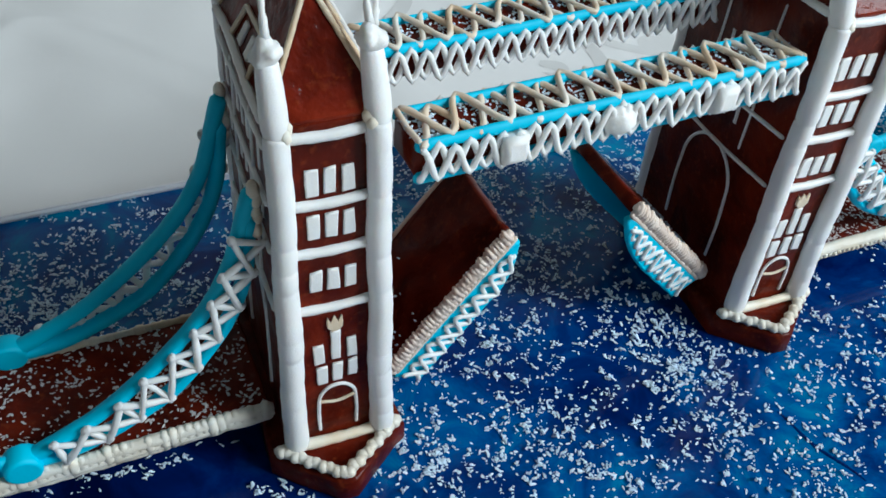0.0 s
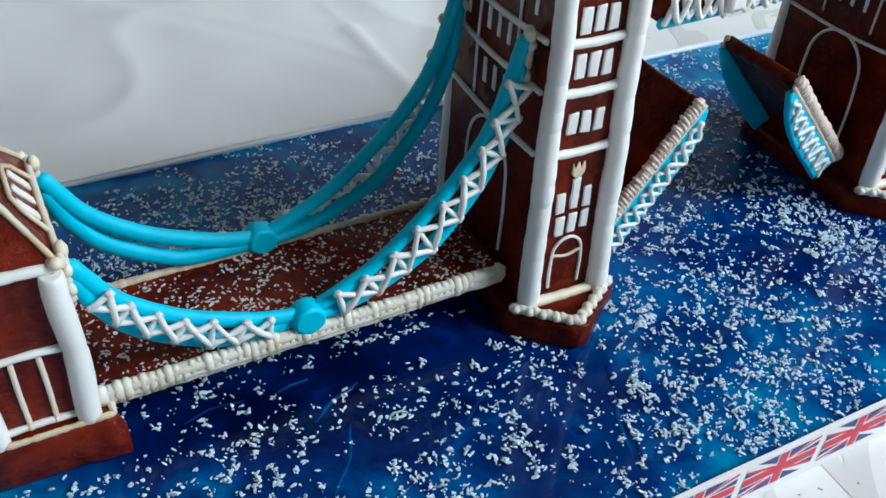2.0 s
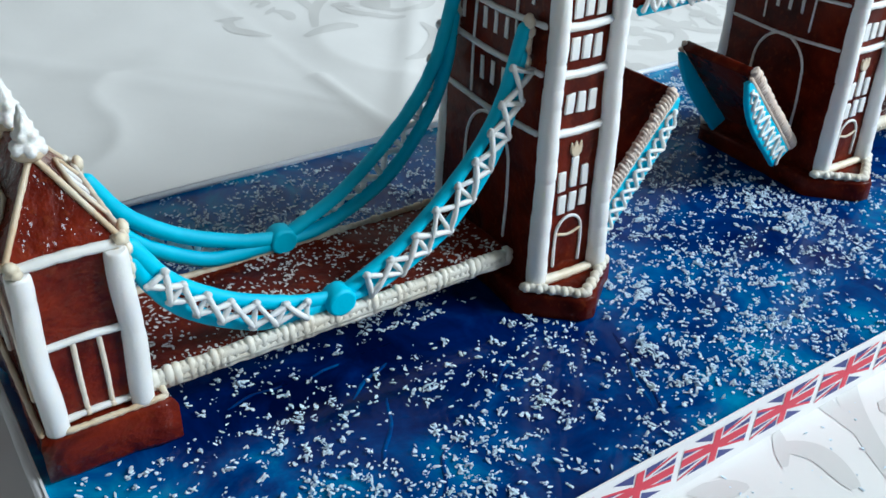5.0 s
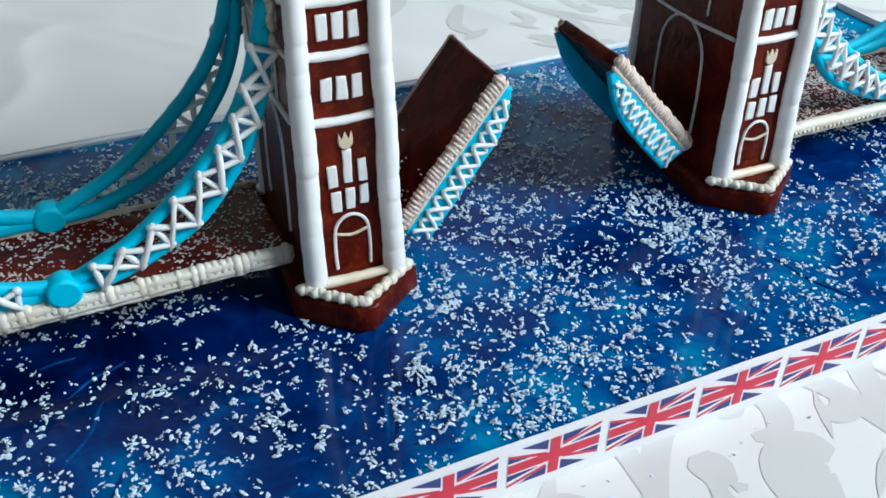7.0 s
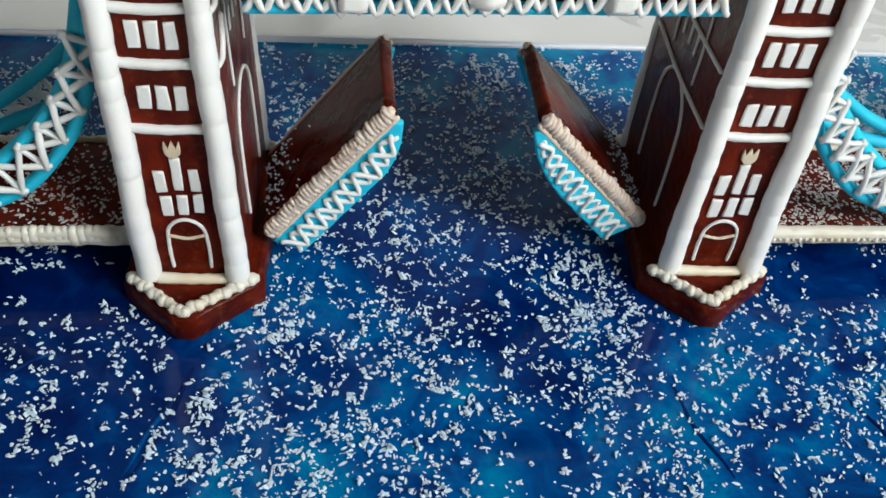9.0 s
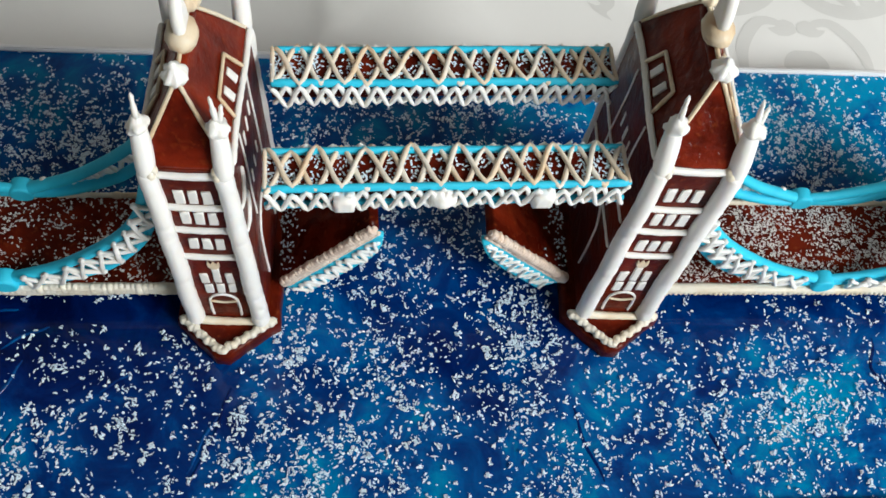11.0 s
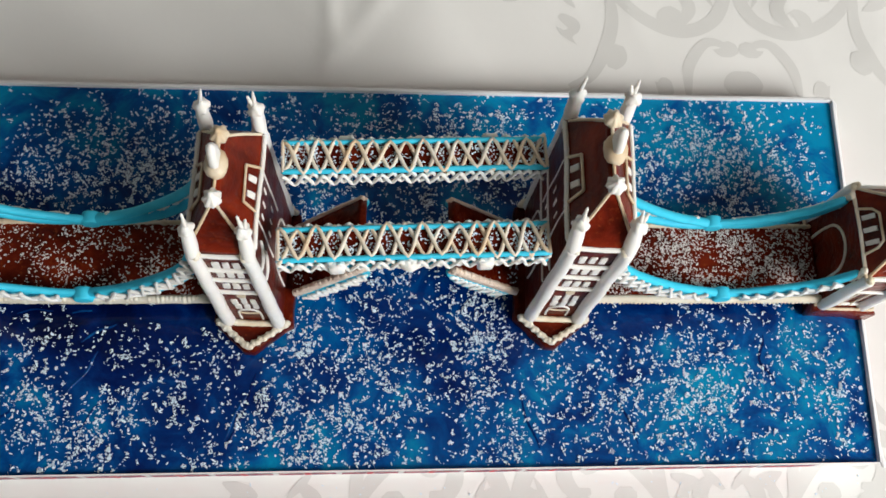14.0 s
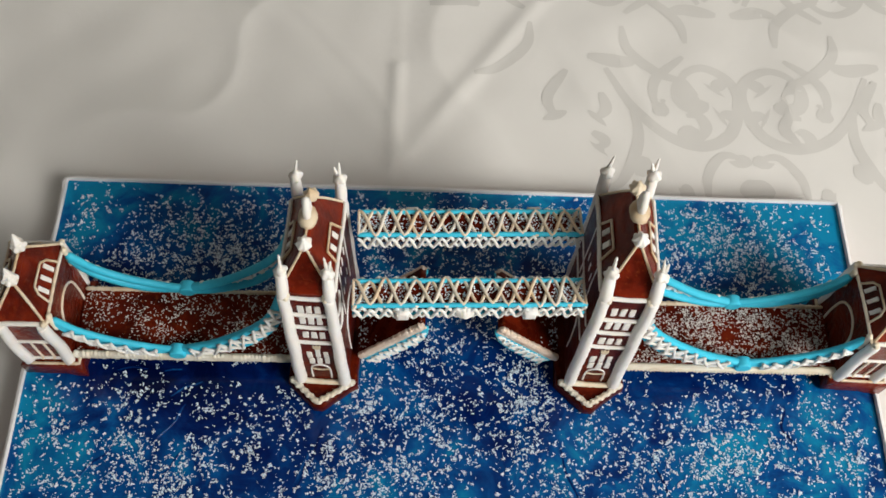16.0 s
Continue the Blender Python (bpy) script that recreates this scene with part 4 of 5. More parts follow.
        for a, b in zip(lines, lines[1:]):
            tube(s, [rm @ Vector((*a, 0.001)), rm @ Vector((*b, 0.001))], 0.0011)
        part("dormer_outline", s, CREAM, g, "cream icing dormer outline on the roof")
        for x in (-0.0105, 0.0, 0.0105):
            s = Shape(482)
            icing_pane(s, rm, x, 0.0095, 0.0040, 0.0105)
            part("icing_window", s, WHITE, g)
    for sx in (-1, 1):
        for yc, yr in ((yf, r0), (yb, r1)):
            s = Shape(int(500 + sx + yc * 1000))
            tube(s, [(sx * hw * 0.97, yc, top + 0.002), (sx * hw * 0.5, (yc + yr) / 2, (top + zr) / 2 + 0.001), (0, yr, zr + 0.001)], 0.0013)
            part("hip_line", s, CREAM, g)
    icing_line("ridge_line", [(0, r0, zr + 0.001), (0, (r0 + r1) / 2, zr + 0.0012), (0, r1, zr + 0.001)], 0.0012, CREAM, g, 510)
    for y, seed in ((r0, 521), (r1, 523)):
        s = Shape(seed)
        blob(s, (0, y, zr + 0.0020), 0.0064, 0.0060, 0.0034, 12, 6, None, 0.1)
        foot = part("star_foot", s, CREAM, g, "round cream icing dab on the ridge")
        s = Shape(seed + 1)
        dabs = [(0, 0.0006, 0.0040, 0.0046), (0, 0.0012, 0.0075, 0.0036), (0, 0.0017, 0.0110, 0.0026), (0.0001, 0.0020, 0.0145, 0.0014)]
        for ring, z, n, q in ((0.0056, -0.0016, 6, 0.0028), (0.0042, 0.0036, 5, 0.0020), (0.0028, 0.0080, 4, 0.0014)):
            turn = s.rng.uniform(0, 6.28)
            for k in range(n):
                a = turn + 2 * math.pi * k / n
                dabs.append((ring * math.cos(a), ring * math.sin(a) + 0.08 * z, z + s.rng.uniform(-0.0006, 0.0006), q * s.rng.uniform(0.9, 1.1)))
        lumpy(s, (0, y, zr + 0.0055), 0.0040, [tuple(0.84 * v for v in d) for d in dabs], 1.1, 28, 22)
        part("ridge_star", s, WHITE, foot, "tall piped white icing star")
    return g


# ---- decks, chains, walkways, bascules ----
def flake(s, x, y, z, rng, size=1.0, tilt=0.25, m=None, flat=1.0):
    """A shred of coconut: a small rounded, irregular grain, now and then a longer sliver."""
    sliver = rng.random() < 0.5
    l = rng.triangular(0.0010, 0.0021, 0.0013) * size if sliver else rng.triangular(0.0006, 0.0014, 0.0009) * size
    w, h = rng.uniform(0.00036, 0.0006 if sliver else 0.00085) * size, rng.uniform(0.0003, 0.0006) * size * flat
    a, p = rng.uniform(0, math.pi), rng.uniform(-tilt, tilt)
    ca, sa, cp, sp = math.cos(a), math.sin(a), math.cos(p), math.sin(p)
    bend = rng.uniform(-0.35, 0.35) * w
    shape = [(-1, 0, 0)] + [(t, dy, dz) for t in (-0.5, 0.45) for dy, dz in ((-1, -0.5), (0.9, -0.6), (1, 0.6), (-0.8, 0.8))] + [(1, 0, 0)]
    verts = []
    for dx, dy, dz in shape:
        px, py, pz = dx * l * rng.uniform(0.85, 1.1), dy * w * rng.uniform(0.6, 1.2) + bend * dx * dx, dz * h * rng.uniform(0.7, 1.2)
        px, pz = px * cp - pz * sp, px * sp + pz * cp
        v = Vector((x + px * ca - py * sa, y + px * sa + py * ca, z + pz + h * 0.6 + abs(sp) * l * 0.5))
        verts.append(m @ v if m else v)
    faces = [(5 + k, 5 + (k + 1) % 4, 9) for k in range(4)] + [(1 + (k + 1) % 4, 1 + k, 0) for k in range(4)] + [(1 + k, 1 + (k + 1) % 4, 5 + (k + 1) % 4, 5 + k) for k in range(4)]
    s.add(verts, faces)


DECK_Z, DECK_S, DECK_N = 0.0305, 0.0385, 0.1020


def build_deck(x0, x1, seed, strewn, dotted):
    d = thing("approach_deck", Matrix(), "brown gingerbread roadway with beaded cream icing edges and coconut", "gingerbread deck", "roadways of the bridge")
    s = Shape(seed)
    slab(s, rect(x0, DECK_S, x1, DECK_N), DECK_Z - 0.0075, DECK_Z, 0.0012, None, 0.0004)
    part("road_slab", s, GINGER, d)
    s = Shape(seed + 1)
    n = int((x1 - x0) / 0.0034)
    e0, e1 = x0 + 0.001, x1 - 0.001
    tube(s, [(e0, DECK_S - 0.0004, DECK_Z - 0.0010), ((e0 + e1) / 2, DECK_S - 0.0006, DECK_Z - 0.0012), (e1, DECK_S - 0.0004, DECK_Z - 0.0010)], 0.0029, 9, 0.08, 1.0, 0.004)
    if dotted:
        tube(s, [(e0, DECK_S - 0.0009, DECK_Z - 0.0020), ((e0 + e1) / 2, DECK_S - 0.0012, DECK_Z - 0.0017), (e1, DECK_S - 0.0009, DECK_Z - 0.0020)], 0.0032, 9, 0.08, 1.0, 0.0022)
        beads(s, (e0, DECK_S - 0.0032, DECK_Z - 0.0042), (e1, DECK_S - 0.0032, DECK_Z - 0.0042), n, 0.0014, 0.0016, 0.0017, 0.2)
    else:
        beads(s, (e0, DECK_S - 0.0007, DECK_Z - 0.0027), (e1, DECK_S - 0.0007, DECK_Z - 0.0027), n, 0.0030, 0.0033, 0.0058, 0.12)
    tube(s, [(e0, DECK_S - 0.0010, DECK_Z - 0.0066), ((e0 + e1) / 2, DECK_S - 0.0014, DECK_Z - 0.0070), (e1, DECK_S - 0.0010, DECK_Z - 0.0066)], 0.0016, 8, 0.25, 1.0, 0.004)
    tube(s, [(e0, DECK_S - 0.0008, DECK_Z - 0.0042), ((e0 + e1) / 2, DECK_S - 0.0012, DECK_Z - 0.0044), (e1, DECK_S - 0.0008, DECK_Z - 0.0042)], 0.0026, 8, 0.10, 1.0, 0.0024)
    part("beaded_edge", s, IVORY, d, "cream piped shell border")
    s = Shape(seed + 2)
    tube(s, [(x0 + 0.001, DECK_N, DECK_Z), ((x0 + x1) / 2, DECK_N - 0.0004, DECK_Z + 0.0003), (x1 - 0.001, DECK_N, DECK_Z)], 0.0020, 8, 0.2)
    beads(s, (x0 + 0.001, DECK_N - 0.0002, DECK_Z), (x1 - 0.001, DECK_N - 0.0002, DECK_Z), n // 2, 0.0036, 0.0024, 0.0024)
    part("beaded_edge", s, CREAM, d, "cream piped shell border")
    s = Shape(seed + 3)
    rng = random.Random(seed)
    for _ in range(strewn):
        x, y = rng.uniform(x0 + 0.002, x1 - 0.002), rng.uniform(DECK_S + 0.002, DECK_N - 0.002)
        if noise.noise(Vector((x * 40, y * 40, seed))) + rng.uniform(-0.5, 0.6) > -0.05:
            flake(s, x, y, DECK_Z, rng, rng.choice((0.5, 0.7, 0.9, 1.15)), 0.15, None, 0.55)
    tagged(part("coconut_scatter", s, DECK_COCONUT, d, "", False), kind="stuff")
    return d


def truss(s, m, bays, r, bend, lift):
    """Piped posts and crosses between the two strands, leg by leg, each running a little past its corner."""
    top, foot = [], []
    for i in range(bays + 1):
        for row, v in ((top, 1.0), (foot, 0.0)):
            q = (i + (-0.08 if row is top else 0.08) + s.rng.uniform(-0.09, 0.09)) / bays
            x, z = bend(min(1, max(0, q)), v + s.rng.uniform(-0.06, 0.06))
            row.append(Vector((x, z, lift)))
    legs = [(top[i], foot[i], 0.0) for i in range(bays + 1)]
    legs += [(top[i], foot[i + 1], 0.6) for i in range(bays)] + [(foot[i], top[i + 1], 1.2) for i in range(bays)]
    for a, b, up in legs:
        d, o = (b - a) * 0.06, Vector((0, 0, r * up))
        tube(s, [m @ (a - d), m @ (a.lerp(b, 0.5) + o), m @ (b + d)], r * s.rng.uniform(0.9, 1.12), 7, 0.13, 1.0, r * 1.8)
    for p in top:
        blob(s, m @ p, r * 1.55, r * 1.4, r * 1.55)
    for p in foot:
        blob(s, m @ p, r * 1.15, r * 1.1, r * 1.15)


def build_chain(y, out, tx, nx, gx):
    """A blue chain of two strands: from the tower at tx down to the node at nx and up to the gatehouse at gx."""
    c = thing("suspension_chain", pose(0, 0, 0), "bright blue fondant suspension chain with white piped lattice", "fondant chain", "suspension chains of the bridge")
    a, b = tx - nx, gx - nx
    tower_up = [(1.0, 0.152), (0.884, 0.1146), (0.695, 0.0862), (0.37, 0.0564), (0.12, 0.0425), (0.0, 0.0372)]
    tower_lo = [(0.99, 0.140), (0.955, 0.1120), (0.85, 0.0860), (0.64, 0.0585), (0.42, 0.0445), (0.2, 0.0362), (0.0, 0.0352)]
    gate_up = [(0.0, 0.0372), (0.14, 0.0395), (0.28, 0.0432), (0.58, 0.0553), (0.84, 0.0735), (1.0, 0.0960)]
    gate_lo = [(0.0, 0.0352), (0.12, 0.0352), (0.30, 0.0355), (0.48, 0.0385), (0.78, 0.0555), (0.93, 0.0735), (1.0, 0.0900)]
    for name, pts, k, seed in (("strand", tower_up, a, 1), ("strand", tower_lo, a, 2), ("strand", gate_up, b, 3), ("strand", gate_lo, b, 4)):
        s = Shape(seed)
        tube(s, [(nx + u * k, y, z) for u, z in pts], 0.0030 if out < 0 else 0.0034, 12, 0.03, 1.22, 0.0035)
        part(name, s, BLUE, c)
    s = Shape(6)
    slab(s, [(0.0078 * math.cos(2 * math.pi * k / 18), 0.0074 * math.sin(2 * math.pi * k / 18)) for k in range(18)], -0.0045, 0.0062, 0.0016, facing((nx, y, 0.0362), (-out, 0, 0), (0, 0, 1)), 0.0002, 1)
    part("link_disc", s, BLUE, c, "round blue fondant disc")
    for hi, lo, k, u0, u1, count, seed in ((tower_up, tower_lo, a, 0.15, 0.97, 8, 8), (gate_lo, gate_up, b, 0.20, 0.93, 6, 9)):
        if k == b:
            hi, lo = gate_up, gate_lo
        def height(line, u):
            line = sorted(line)
            return float(np.interp(u, [p[0] for p in line], [p[1] for p in line]))
        s = Shape(seed)
        m = facing((0, y + (0.0016 if out > 0 else -0.0024), 0), (-out, 0, 0), (0, 0, 1))
        us = np.linspace(u0, u1, 60)
        zs = np.array([0.5 * (height(hi, u) + height(lo, u)) for u in us])
        run = np.r_[0, np.cumsum(np.hypot(np.diff(us) * k, np.diff(zs)))]
        def bend(q, v, hi=hi, lo=lo, k=k, us=us, run=run, a=a):
            u = float(np.interp(q * run[-1], run, us))
            zu, zl = height(hi, u), height(lo, u)
            e = 0.02
            slope = Vector((2 * e * k, height(hi, u + e) - height(hi, u - e))).normalized() if k * 1.0 else Vector((1, 0))
            across = Vector((-slope.y, slope.x)) * (1 if slope.x > 0 else -1)
            mid, wide = 0.5 * (zu + zl), max(0.0112 if k == a else 0.0090, (zu - zl) * abs(across.y) * 0.98)
            post = across.lerp(Vector((0, 1)), 0.8 * abs(slope.x) ** 2).normalized()
            p = Vector((nx + u * k, mid)) + post * (wide / post.dot(across)) * (v - (0.62 if out > 0 else 0.48 if k == a else 0.43))
            return (p.x * -out, p.y)
        truss(s, m, count + (2 if a < 0 < k * a else 0), 0.0014 if out < 0 else 0.0017, bend, 0.0022 if out < 0 else 0.0008)
        part("icing_lattice", s, WHITE, c, "white piped icing zigzag")
    # lumps of icing that hold the ends
    for x, z, h, sg, sd in ((tx, 0.155, 0.024, 1 if a > 0 else -1, 20), (gx, 0.1045, 0.026, 1 if b > 0 else -1, 21)):
        s = Shape(sd)
        n = int(h / 0.0042)
        for k in range(n):
            blob(s, (x + sg * (0.0012 + 0.0007 * (k % 2)), y + out * s.rng.uniform(0.0002, 0.0018), z - h * k / n), 0.0026, s.rng.uniform(0.0026, 0.0036), s.rng.uniform(0.0034, 0.0044), 8, 5)
        part("chain_anchor", s, IVORY, c, "lumpy cream icing holding the chain")
    return c


def build_walkway(at):
    w = thing("high_walkway", at, "gingerbread walkway with blue edges, piped lattice and coconut", "gingerbread walkway", "high walkways of the bridge")
    h, half, wd = 0.0140, 0.0915, 0.0105
    s = Shape(1)
    slab(s, rect(-half, -wd + 0.001, half, wd - 0.001), -h, 0.0, 0.001, None, 0.0003)
    part("walkway_slab", s, GINGER, w)
    for y in (-wd, wd):
        s = Shape(2)
        tube(s, [(-half + 0.001, y, 0.0), (-half * 0.3, y, 0.0006), (half * 0.4, y, -0.0003), (half - 0.001, y, 0.0003)], 0.0019, 8, 0.05, 1.4, 0.006)
        part("blue_edge", s, BLUE, w)
    s = Shape(3)
    tube(s, [(-half + 0.001, -wd, -h - 0.0006), (0, -wd, -h - 0.0002), (half - 0.001, -wd, -h - 0.0006)], 0.0019, 8, 0.05, 1.5, 0.006)
    part("blue_edge", s, BLUE, w)
    s = Shape(4)
    lattice(s, Matrix(), -half + 0.002, half - 0.002, -wd - 0.0008, wd + 0.0008, 15, 0.0014, None, 0.0013, True)
    for x in (-half + 0.001, half - 0.001):
        tube(s, [(x, -wd, 0.002), (x, 0, 0.001), (x, wd, 0.002)], 0.0012)
    part("top_lattice", s, MIXED, w, "cream and white piped icing lattice")
    for y, sg, sd in ((-wd - 0.0006, 1, 5), (wd + 0.0006, -1, 6)):
        s = Shape(sd)
        m = facing((0, y, 0), (sg, 0, 0), (0, 0, 1))
        lattice(s, m, -half + 0.001, half - 0.001, -h - 0.0006, -0.0002, 27, 0.0014, None, 0.0014, True)
        part("side_lattice", s, WHITE, w, "white piped icing zigzag")
    for x, k in ((-0.0525, 0), (-0.0035, 1), (0.0475, 0)):
        s = Shape(7)
        y = -wd - 0.0022
        if k:
            lumpy(s, (x, y, -0.0078), 0.0056, [(-0.0035, 0, -0.001, 0.0040), (0.0035, 0, -0.001, 0.0040), (-0.0050, 0, 0.0050, 0.0020), (-0.0018, -0.0006, 0.0060, 0.0020), (0.0018, -0.0004, 0.0060, 0.0020), (0.0050, 0, 0.0048, 0.0020), (-0.0045, 0, 0.0025, 0.0030), (0.0045, 0, 0.0025, 0.0030)], 1.0, 24, 16)
        else:
            slab(s, rect(-0.0053, -0.0060, 0.0053, 0.0056), -0.0030, 0.0050, 0.0024, facing((x, y, -0.0075), (1, 0, 0), (0, 0, 1)), 0.0002, 0.004)
        part("icing_shield", s, WHITE, w, "rounded white icing crest")
    s, rng = Shape(8), random.Random(8)
    for k in range(820):
        x = rng.uniform(-half, half) if k < 640 else rng.choice((-1, 1)) * (half - abs(rng.gauss(0, 0.007)))
        flake(s, x, rng.uniform(-wd + 0.001, wd - 0.001), 0.0 if k < 640 else rng.uniform(0, 0.0015), rng, 0.85, 0.5)
    tagged(part("coconut_scatter", s, COCONUT, w, "", False), kind="stuff")
    return w


def build_bascule(root, tip, y0, y1, hand):
    """A raised drawbridge leaf from root to tip (x, z); hand is the side its road faces."""
    b = thing("bascule_leaf", Matrix(), "raised gingerbread drawbridge leaf with beige edge and blue lattice girder", "gingerbread drawbridge", "drawbridge leaves")
    r, t = Vector((root[0], 0, root[1])), Vector((tip[0], 0, tip[1]))
    u = (t - r).normalized()
    length = (t - r).length
    n = Vector((-u.z, 0, u.x)) if hand > 0 else Vector((u.z, 0, -u.x))
    def at(a, y, o):
        return r + u * a + n * o + Vector((0, y, 0))
    s = Shape(1)
    pts = [at(0, y0, 0.0035), at(length, y0, 0.0035), at(length, y1, 0.0035), at(0, y1, 0.0035)]
    if hand < 0:
        pts = [pts[1], pts[0], pts[3], pts[2]]
    panel(s, pts, 0.007, 0.0014)
    part("road_leaf", s, GLAZE, b)
    for y, out in ((y0, -1), (y1, 1)):
        s = Shape(2)
        k = int(length / (0.0024 if out < 0 else 0.0040))
        tube(s, [at(0.001, y + out * 0.001, 0.0004), at(length * 0.5, y + out * 0.001, 0.0008), at(length - 0.001, y + out * 0.001, 0.0004)], 0.0029)
        for i in range(k):
            p = at(length * (i + 0.5 + s.rng.uniform(-0.2, 0.2)) / k, y + out * 0.0012, s.rng.uniform(-0.0002, 0.0012))
            mm = Matrix((u, Vector((0, 1, 0)), n)).transposed() @ Matrix.Rotation(s.rng.uniform(0.05, 0.35), 3, "Y")
            q = s.rng.uniform(0.92, 1.08)
            blob(s, p, 0.0017 * q, 0.0032 if out < 0 else 0.0018, (0.0044 if out < 0 else 0.0028) * q, 7, 4, mm, 0.1)
        part("ribbed_edge", s, BEIGE, b, "beige piped icing rib border")
        s = Shape(12)
        tube(s, [at(0.001, y + out * 0.0018, -0.0036), at(length * 0.5, y + out * 0.0020, -0.0033), at(length - 0.001, y + out * 0.0018, -0.0036)], 0.0013, 8, 0.1)
        part("edge_line", s, BEIGE, b, "smooth beige icing line")
        # girder strip under the edge: its lower side sweeps up to the tip
        lo, hi, wd = 0.0 if hand > 0 else 0.003, length - 0.0015, 0.0084 if out < 0 else 0.0062
        sweep, power = (0.030, 1.9) if hand > 0 else (0.046, 2.3)
        outline = [(lo, -wd)] + [(hi - sweep + sweep * k, -wd + wd * 1.5 * k**power) for k in (i / 10 for i in range(11))] + [(hi - 0.0012, wd * 0.85), (hi - 0.003, wd), (lo - 0.003, wd)]
        o = at(0, y + out * 0.0005, -0.0034 - wd)
        m = facing(o, u, n)
        s = Shape(3)
        slab(s, outline, -0.0022, 0.0022, 0.0012, m, 0.0002, 0.004)
        part("girder", s, BLUE, b, "blue fondant strip that narrows to its tip")
        s = Shape(4)
        q = facing(o + Vector((0, out * 0.0022, 0)), u, n)
        flip = 1 if q.to_3x3().col[2].y * out > 0 else -1
        def taper(x, v, hi=hi, sweep=sweep, wd=wd, power=power):
            k = max(0.0, (x - (hi - sweep)) / sweep)
            floor = -wd + wd * 1.5 * k**power + 0.0032
            return (x, floor + (wd * 0.62 - floor) * v)
        lattice(s, q, lo + 0.001, hi - 0.0075, 0.0, 1.0, 12, 0.0012, taper, 0.0006 * flip, True)
        part("icing_lattice", s, WHITE, b, "white piped icing zigzag")
    s, rng = Shape(5), random.Random(5)
    for _ in range(90):
        a = abs(rng.gauss(0, 0.012))
        p = at(min(a, length * 0.9), rng.uniform(y0 + 0.003, y1 - 0.003), 0.0036)
        flake(s, 0, 0, 0, rng, 0.9, 0.5, Matrix.Translation(p))
    tagged(part("coconut_scatter", s, COCONUT, b, "", False), kind="stuff")
    return b


# ---- the place ----
cloth = build_room()
build_scrolls(cloth)
build_board()

WEST_TOWER, EAST_TOWER = (-0.1180, 0.0), (0.1288, 0.0025)
build_tower(pose(WEST_TOWER[0], WEST_TOWER[1], 0, -0.8, -0.9, -2.8), 0.1165, 0.0460, 0.0925, ("full", "hooked"), (0.1838, 0.1545, 0.1315, 0.1012), (0.1640, 0.1433, 0.1158), 0.0, 0.72, 0.042)
build_tower(pose(EAST_TOWER[0], EAST_TOWER[1], 0, -1.5, -1.2, -3), 0.1200, 0.0510, 0.0990, ("plain", "full"), (0.1868, 0.1500, 0.1262, 0.0980), (0.1635, 0.1388, 0.1090), 0.0035, 0.4, 0.018)
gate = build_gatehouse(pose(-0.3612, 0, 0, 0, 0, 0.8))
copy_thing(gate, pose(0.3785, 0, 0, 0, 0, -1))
build_deck(-0.3405, -0.1440, 31, 2100, False)
build_deck(0.1545, 0.3580, 57, 5200, True)
for y, out in ((0.0405, -1), (0.1015, 1)):
    build_chain(y, out, -0.1448 if out < 0 else -0.1415, -0.2465, -0.3370)
    build_chain(y, out, 0.1490 if out < 0 else 0.1520, 0.2680, 0.3545)
way = build_walkway(pose(0.0050, 0.0405, 0.1695, 0, -0.3, 1.9))
copy_thing(way, pose(0.0065, 0.1030, 0.1700, 0, 0.6, 181.7))
build_bascule((-0.0840, 0.0225), (-0.0290, 0.0955), 0.0455, 0.0985, 1)
build_bascule((0.0960, 0.0310), (0.0378, 0.0930), 0.0445, 0.0985, -1)


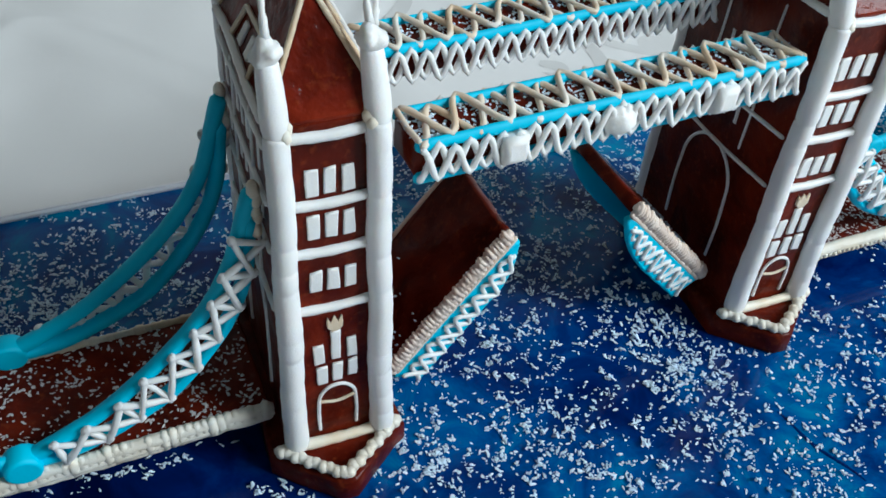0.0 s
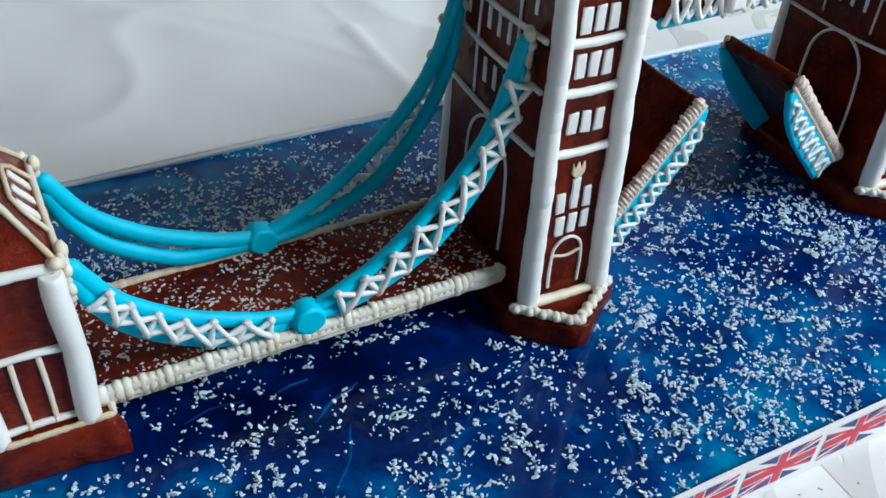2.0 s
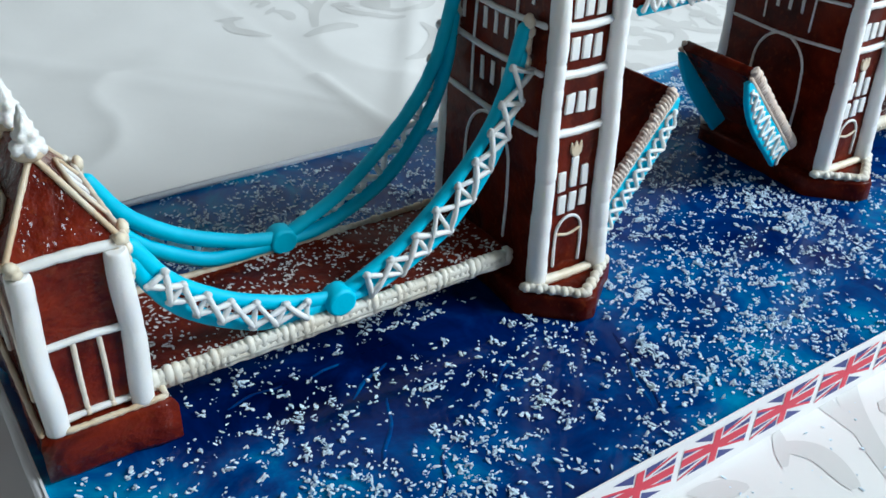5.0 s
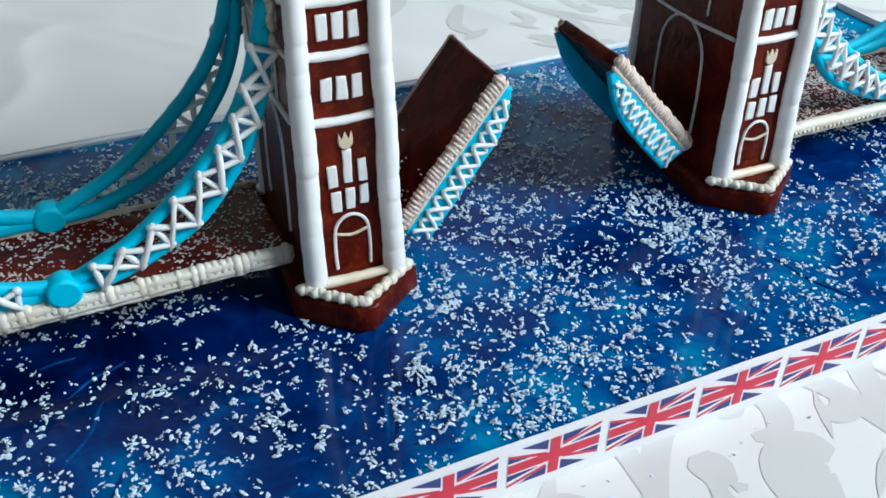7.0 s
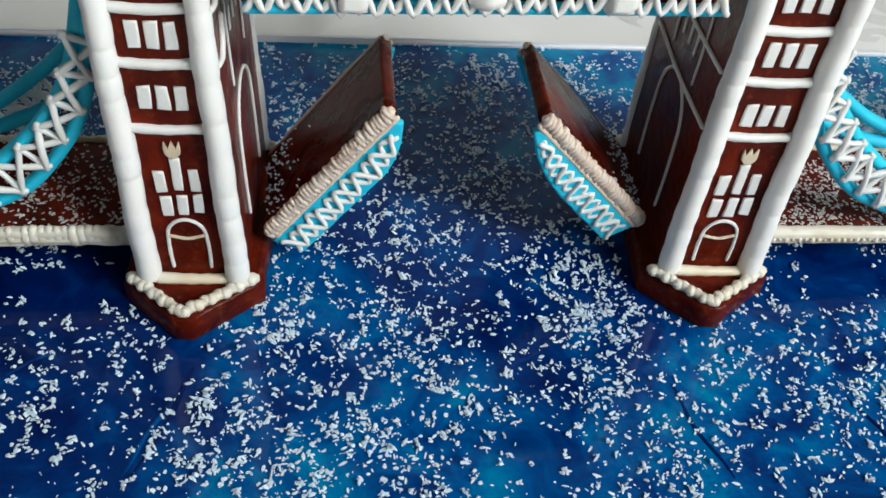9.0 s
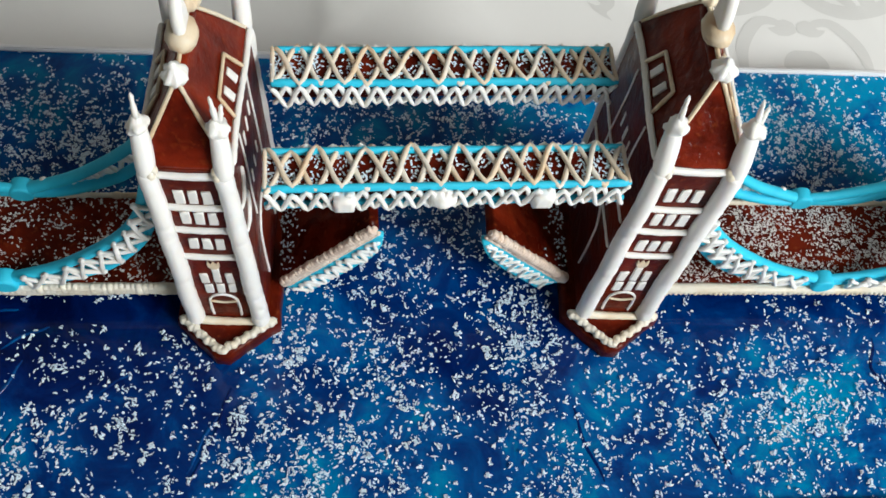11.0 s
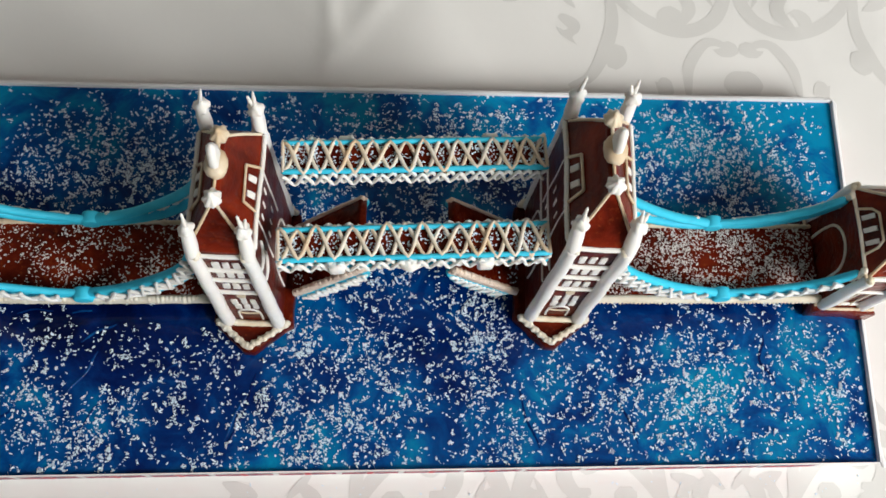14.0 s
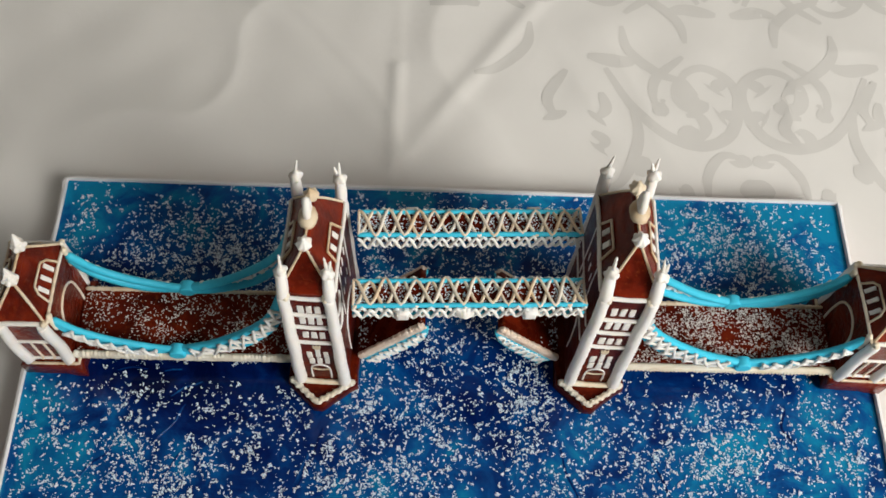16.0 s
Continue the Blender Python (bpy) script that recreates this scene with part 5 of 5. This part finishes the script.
# ---- coconut on the water ----
def build_flakes():
    s, rng = Shape(), random.Random(77)
    # where the coconut lies thick (+) or thin (-): place, reach, weight
    drifts = [(-0.079, -0.001, 0.016, 1.3), (-0.086, 0.016, 0.012, 1.0), (-0.045, -0.061, 0.014, 1.2), (-0.225, -0.045, 0.016, 1.0), (-0.281, -0.032, 0.02, 0.9), (-0.215, -0.043, 0.01, 1.0), (0.073, 0.035, 0.02, 0.8), (0.088, 0.006, 0.014, 1.3), (0.095, -0.079, 0.014, 0.9),
              (0.245, -0.029, 0.025, 1.1), (0.265, -0.047, 0.016, 1.2), (0.222, 0.007, 0.02, 0.7), (0.163, -0.048, 0.02, 0.7), (-0.096, -0.039, 0.02, 0.7), (-0.02, -0.003, 0.022, 0.6), (-0.218, 0.16, 0.05, 0.8), (-0.29, 0.17, 0.04, 0.7), (-0.078, 0.217, 0.03, 0.5), (0.285, 0.19, 0.045, 1.0),
              (0.33, 0.17, 0.03, 0.8), (0.049, -0.006, 0.02, 0.5), (-0.146, -0.009, 0.014, 1.2), (0.237, -0.038, 0.014, 1.0), (-0.183, -0.044, 0.018, 0.7), (0.02, -0.036, 0.02, 0.6), (-0.352, -0.022, 0.014, 1.4), (-0.103, -0.061, 0.014, 0.8), (0.377, -0.04, 0.02, 0.8),
              (0.012, 0.06, 0.04, 0.3), (-0.09, -0.055, 0.04, 0.4), (-0.185, -0.02, 0.045, -0.45), (-0.19, -0.075, 0.03, -0.35), (-0.02, -0.06, 0.05, 0.35), (-0.122, -0.022, 0.012, -0.9), (0.327, 0.0, 0.03, -0.6), (-0.33, 0.222, 0.05, -0.7), (0.106, -0.045, 0.02, -0.4), (-0.06, -0.03, 0.014, -0.6), (-0.30, 0.015, 0.02, -0.5), (-0.38, 0.02, 0.03, -0.8), (0.21, 0.03, 0.03, -0.8)]
    def blocked(x, y):
        for tx, ty in (WEST_TOWER, EAST_TOWER):
            if abs(x - tx) < 0.034 and -0.005 + abs(x - tx + 0.002) * 0.8 < y - ty < 0.138 - abs(x - tx) * 0.85:
                return True
        return (abs(x + 0.3622) < 0.028 or abs(x - 0.3795) < 0.028) and 0.027 < y < 0.116
    count = 0
    while count < 32000:
        x, y = rng.uniform(-0.386, 0.40), rng.uniform(-0.092, 0.24)
        d = 0.80 * noise.noise(Vector((x * 22, y * 22, 9.0))) + 0.5 * noise.noise(Vector((x * 70, y * 70, 3.0)))
        d -= (0.8 if -0.34 < x < -0.14 else 0.3 if 0.15 < x < 0.36 else 0.0) * math.exp(-((y - 0.032) / 0.012) ** 2)
        d += 0.75 * sum(w * math.exp(-((x - cx) ** 2 + (y - cy) ** 2) / r**2) for cx, cy, r, w in drifts)
        if d + rng.uniform(-0.85, 0.85) < 0.05 or ((y > 0.222 or x > 0.385) and rng.random() < 0.6) or blocked(x, y):
            continue
        for k in range(rng.choice((1, 1, 1, 2, 4, 7)) if d < 0.9 else rng.choice((1, 2, 3, 5, 7))):
            flake(s, x + (rng.gauss(0, 0.0012) if k else 0), y + (rng.gauss(0, 0.0012) if k else 0), 0.00022 * k, rng, rng.choice((0.38, 0.52, 0.74, 0.96, 1.2)), 0.25 + 0.12 * k, None, 0.85)
            count += 1
    for _ in range(90):
        x, y = rng.uniform(-0.25, 0.40), -0.103 - abs(rng.gauss(0, 0.022))
        flake(s, x, y, cloth_height(x, y), rng, rng.choice((0.5, 0.7, 1.0)))
    tagged(part("coconut_flakes", s, COCONUT, None, "white coconut shreds strewn over the blue water", False), category="coconut", kind="stuff")


build_flakes()
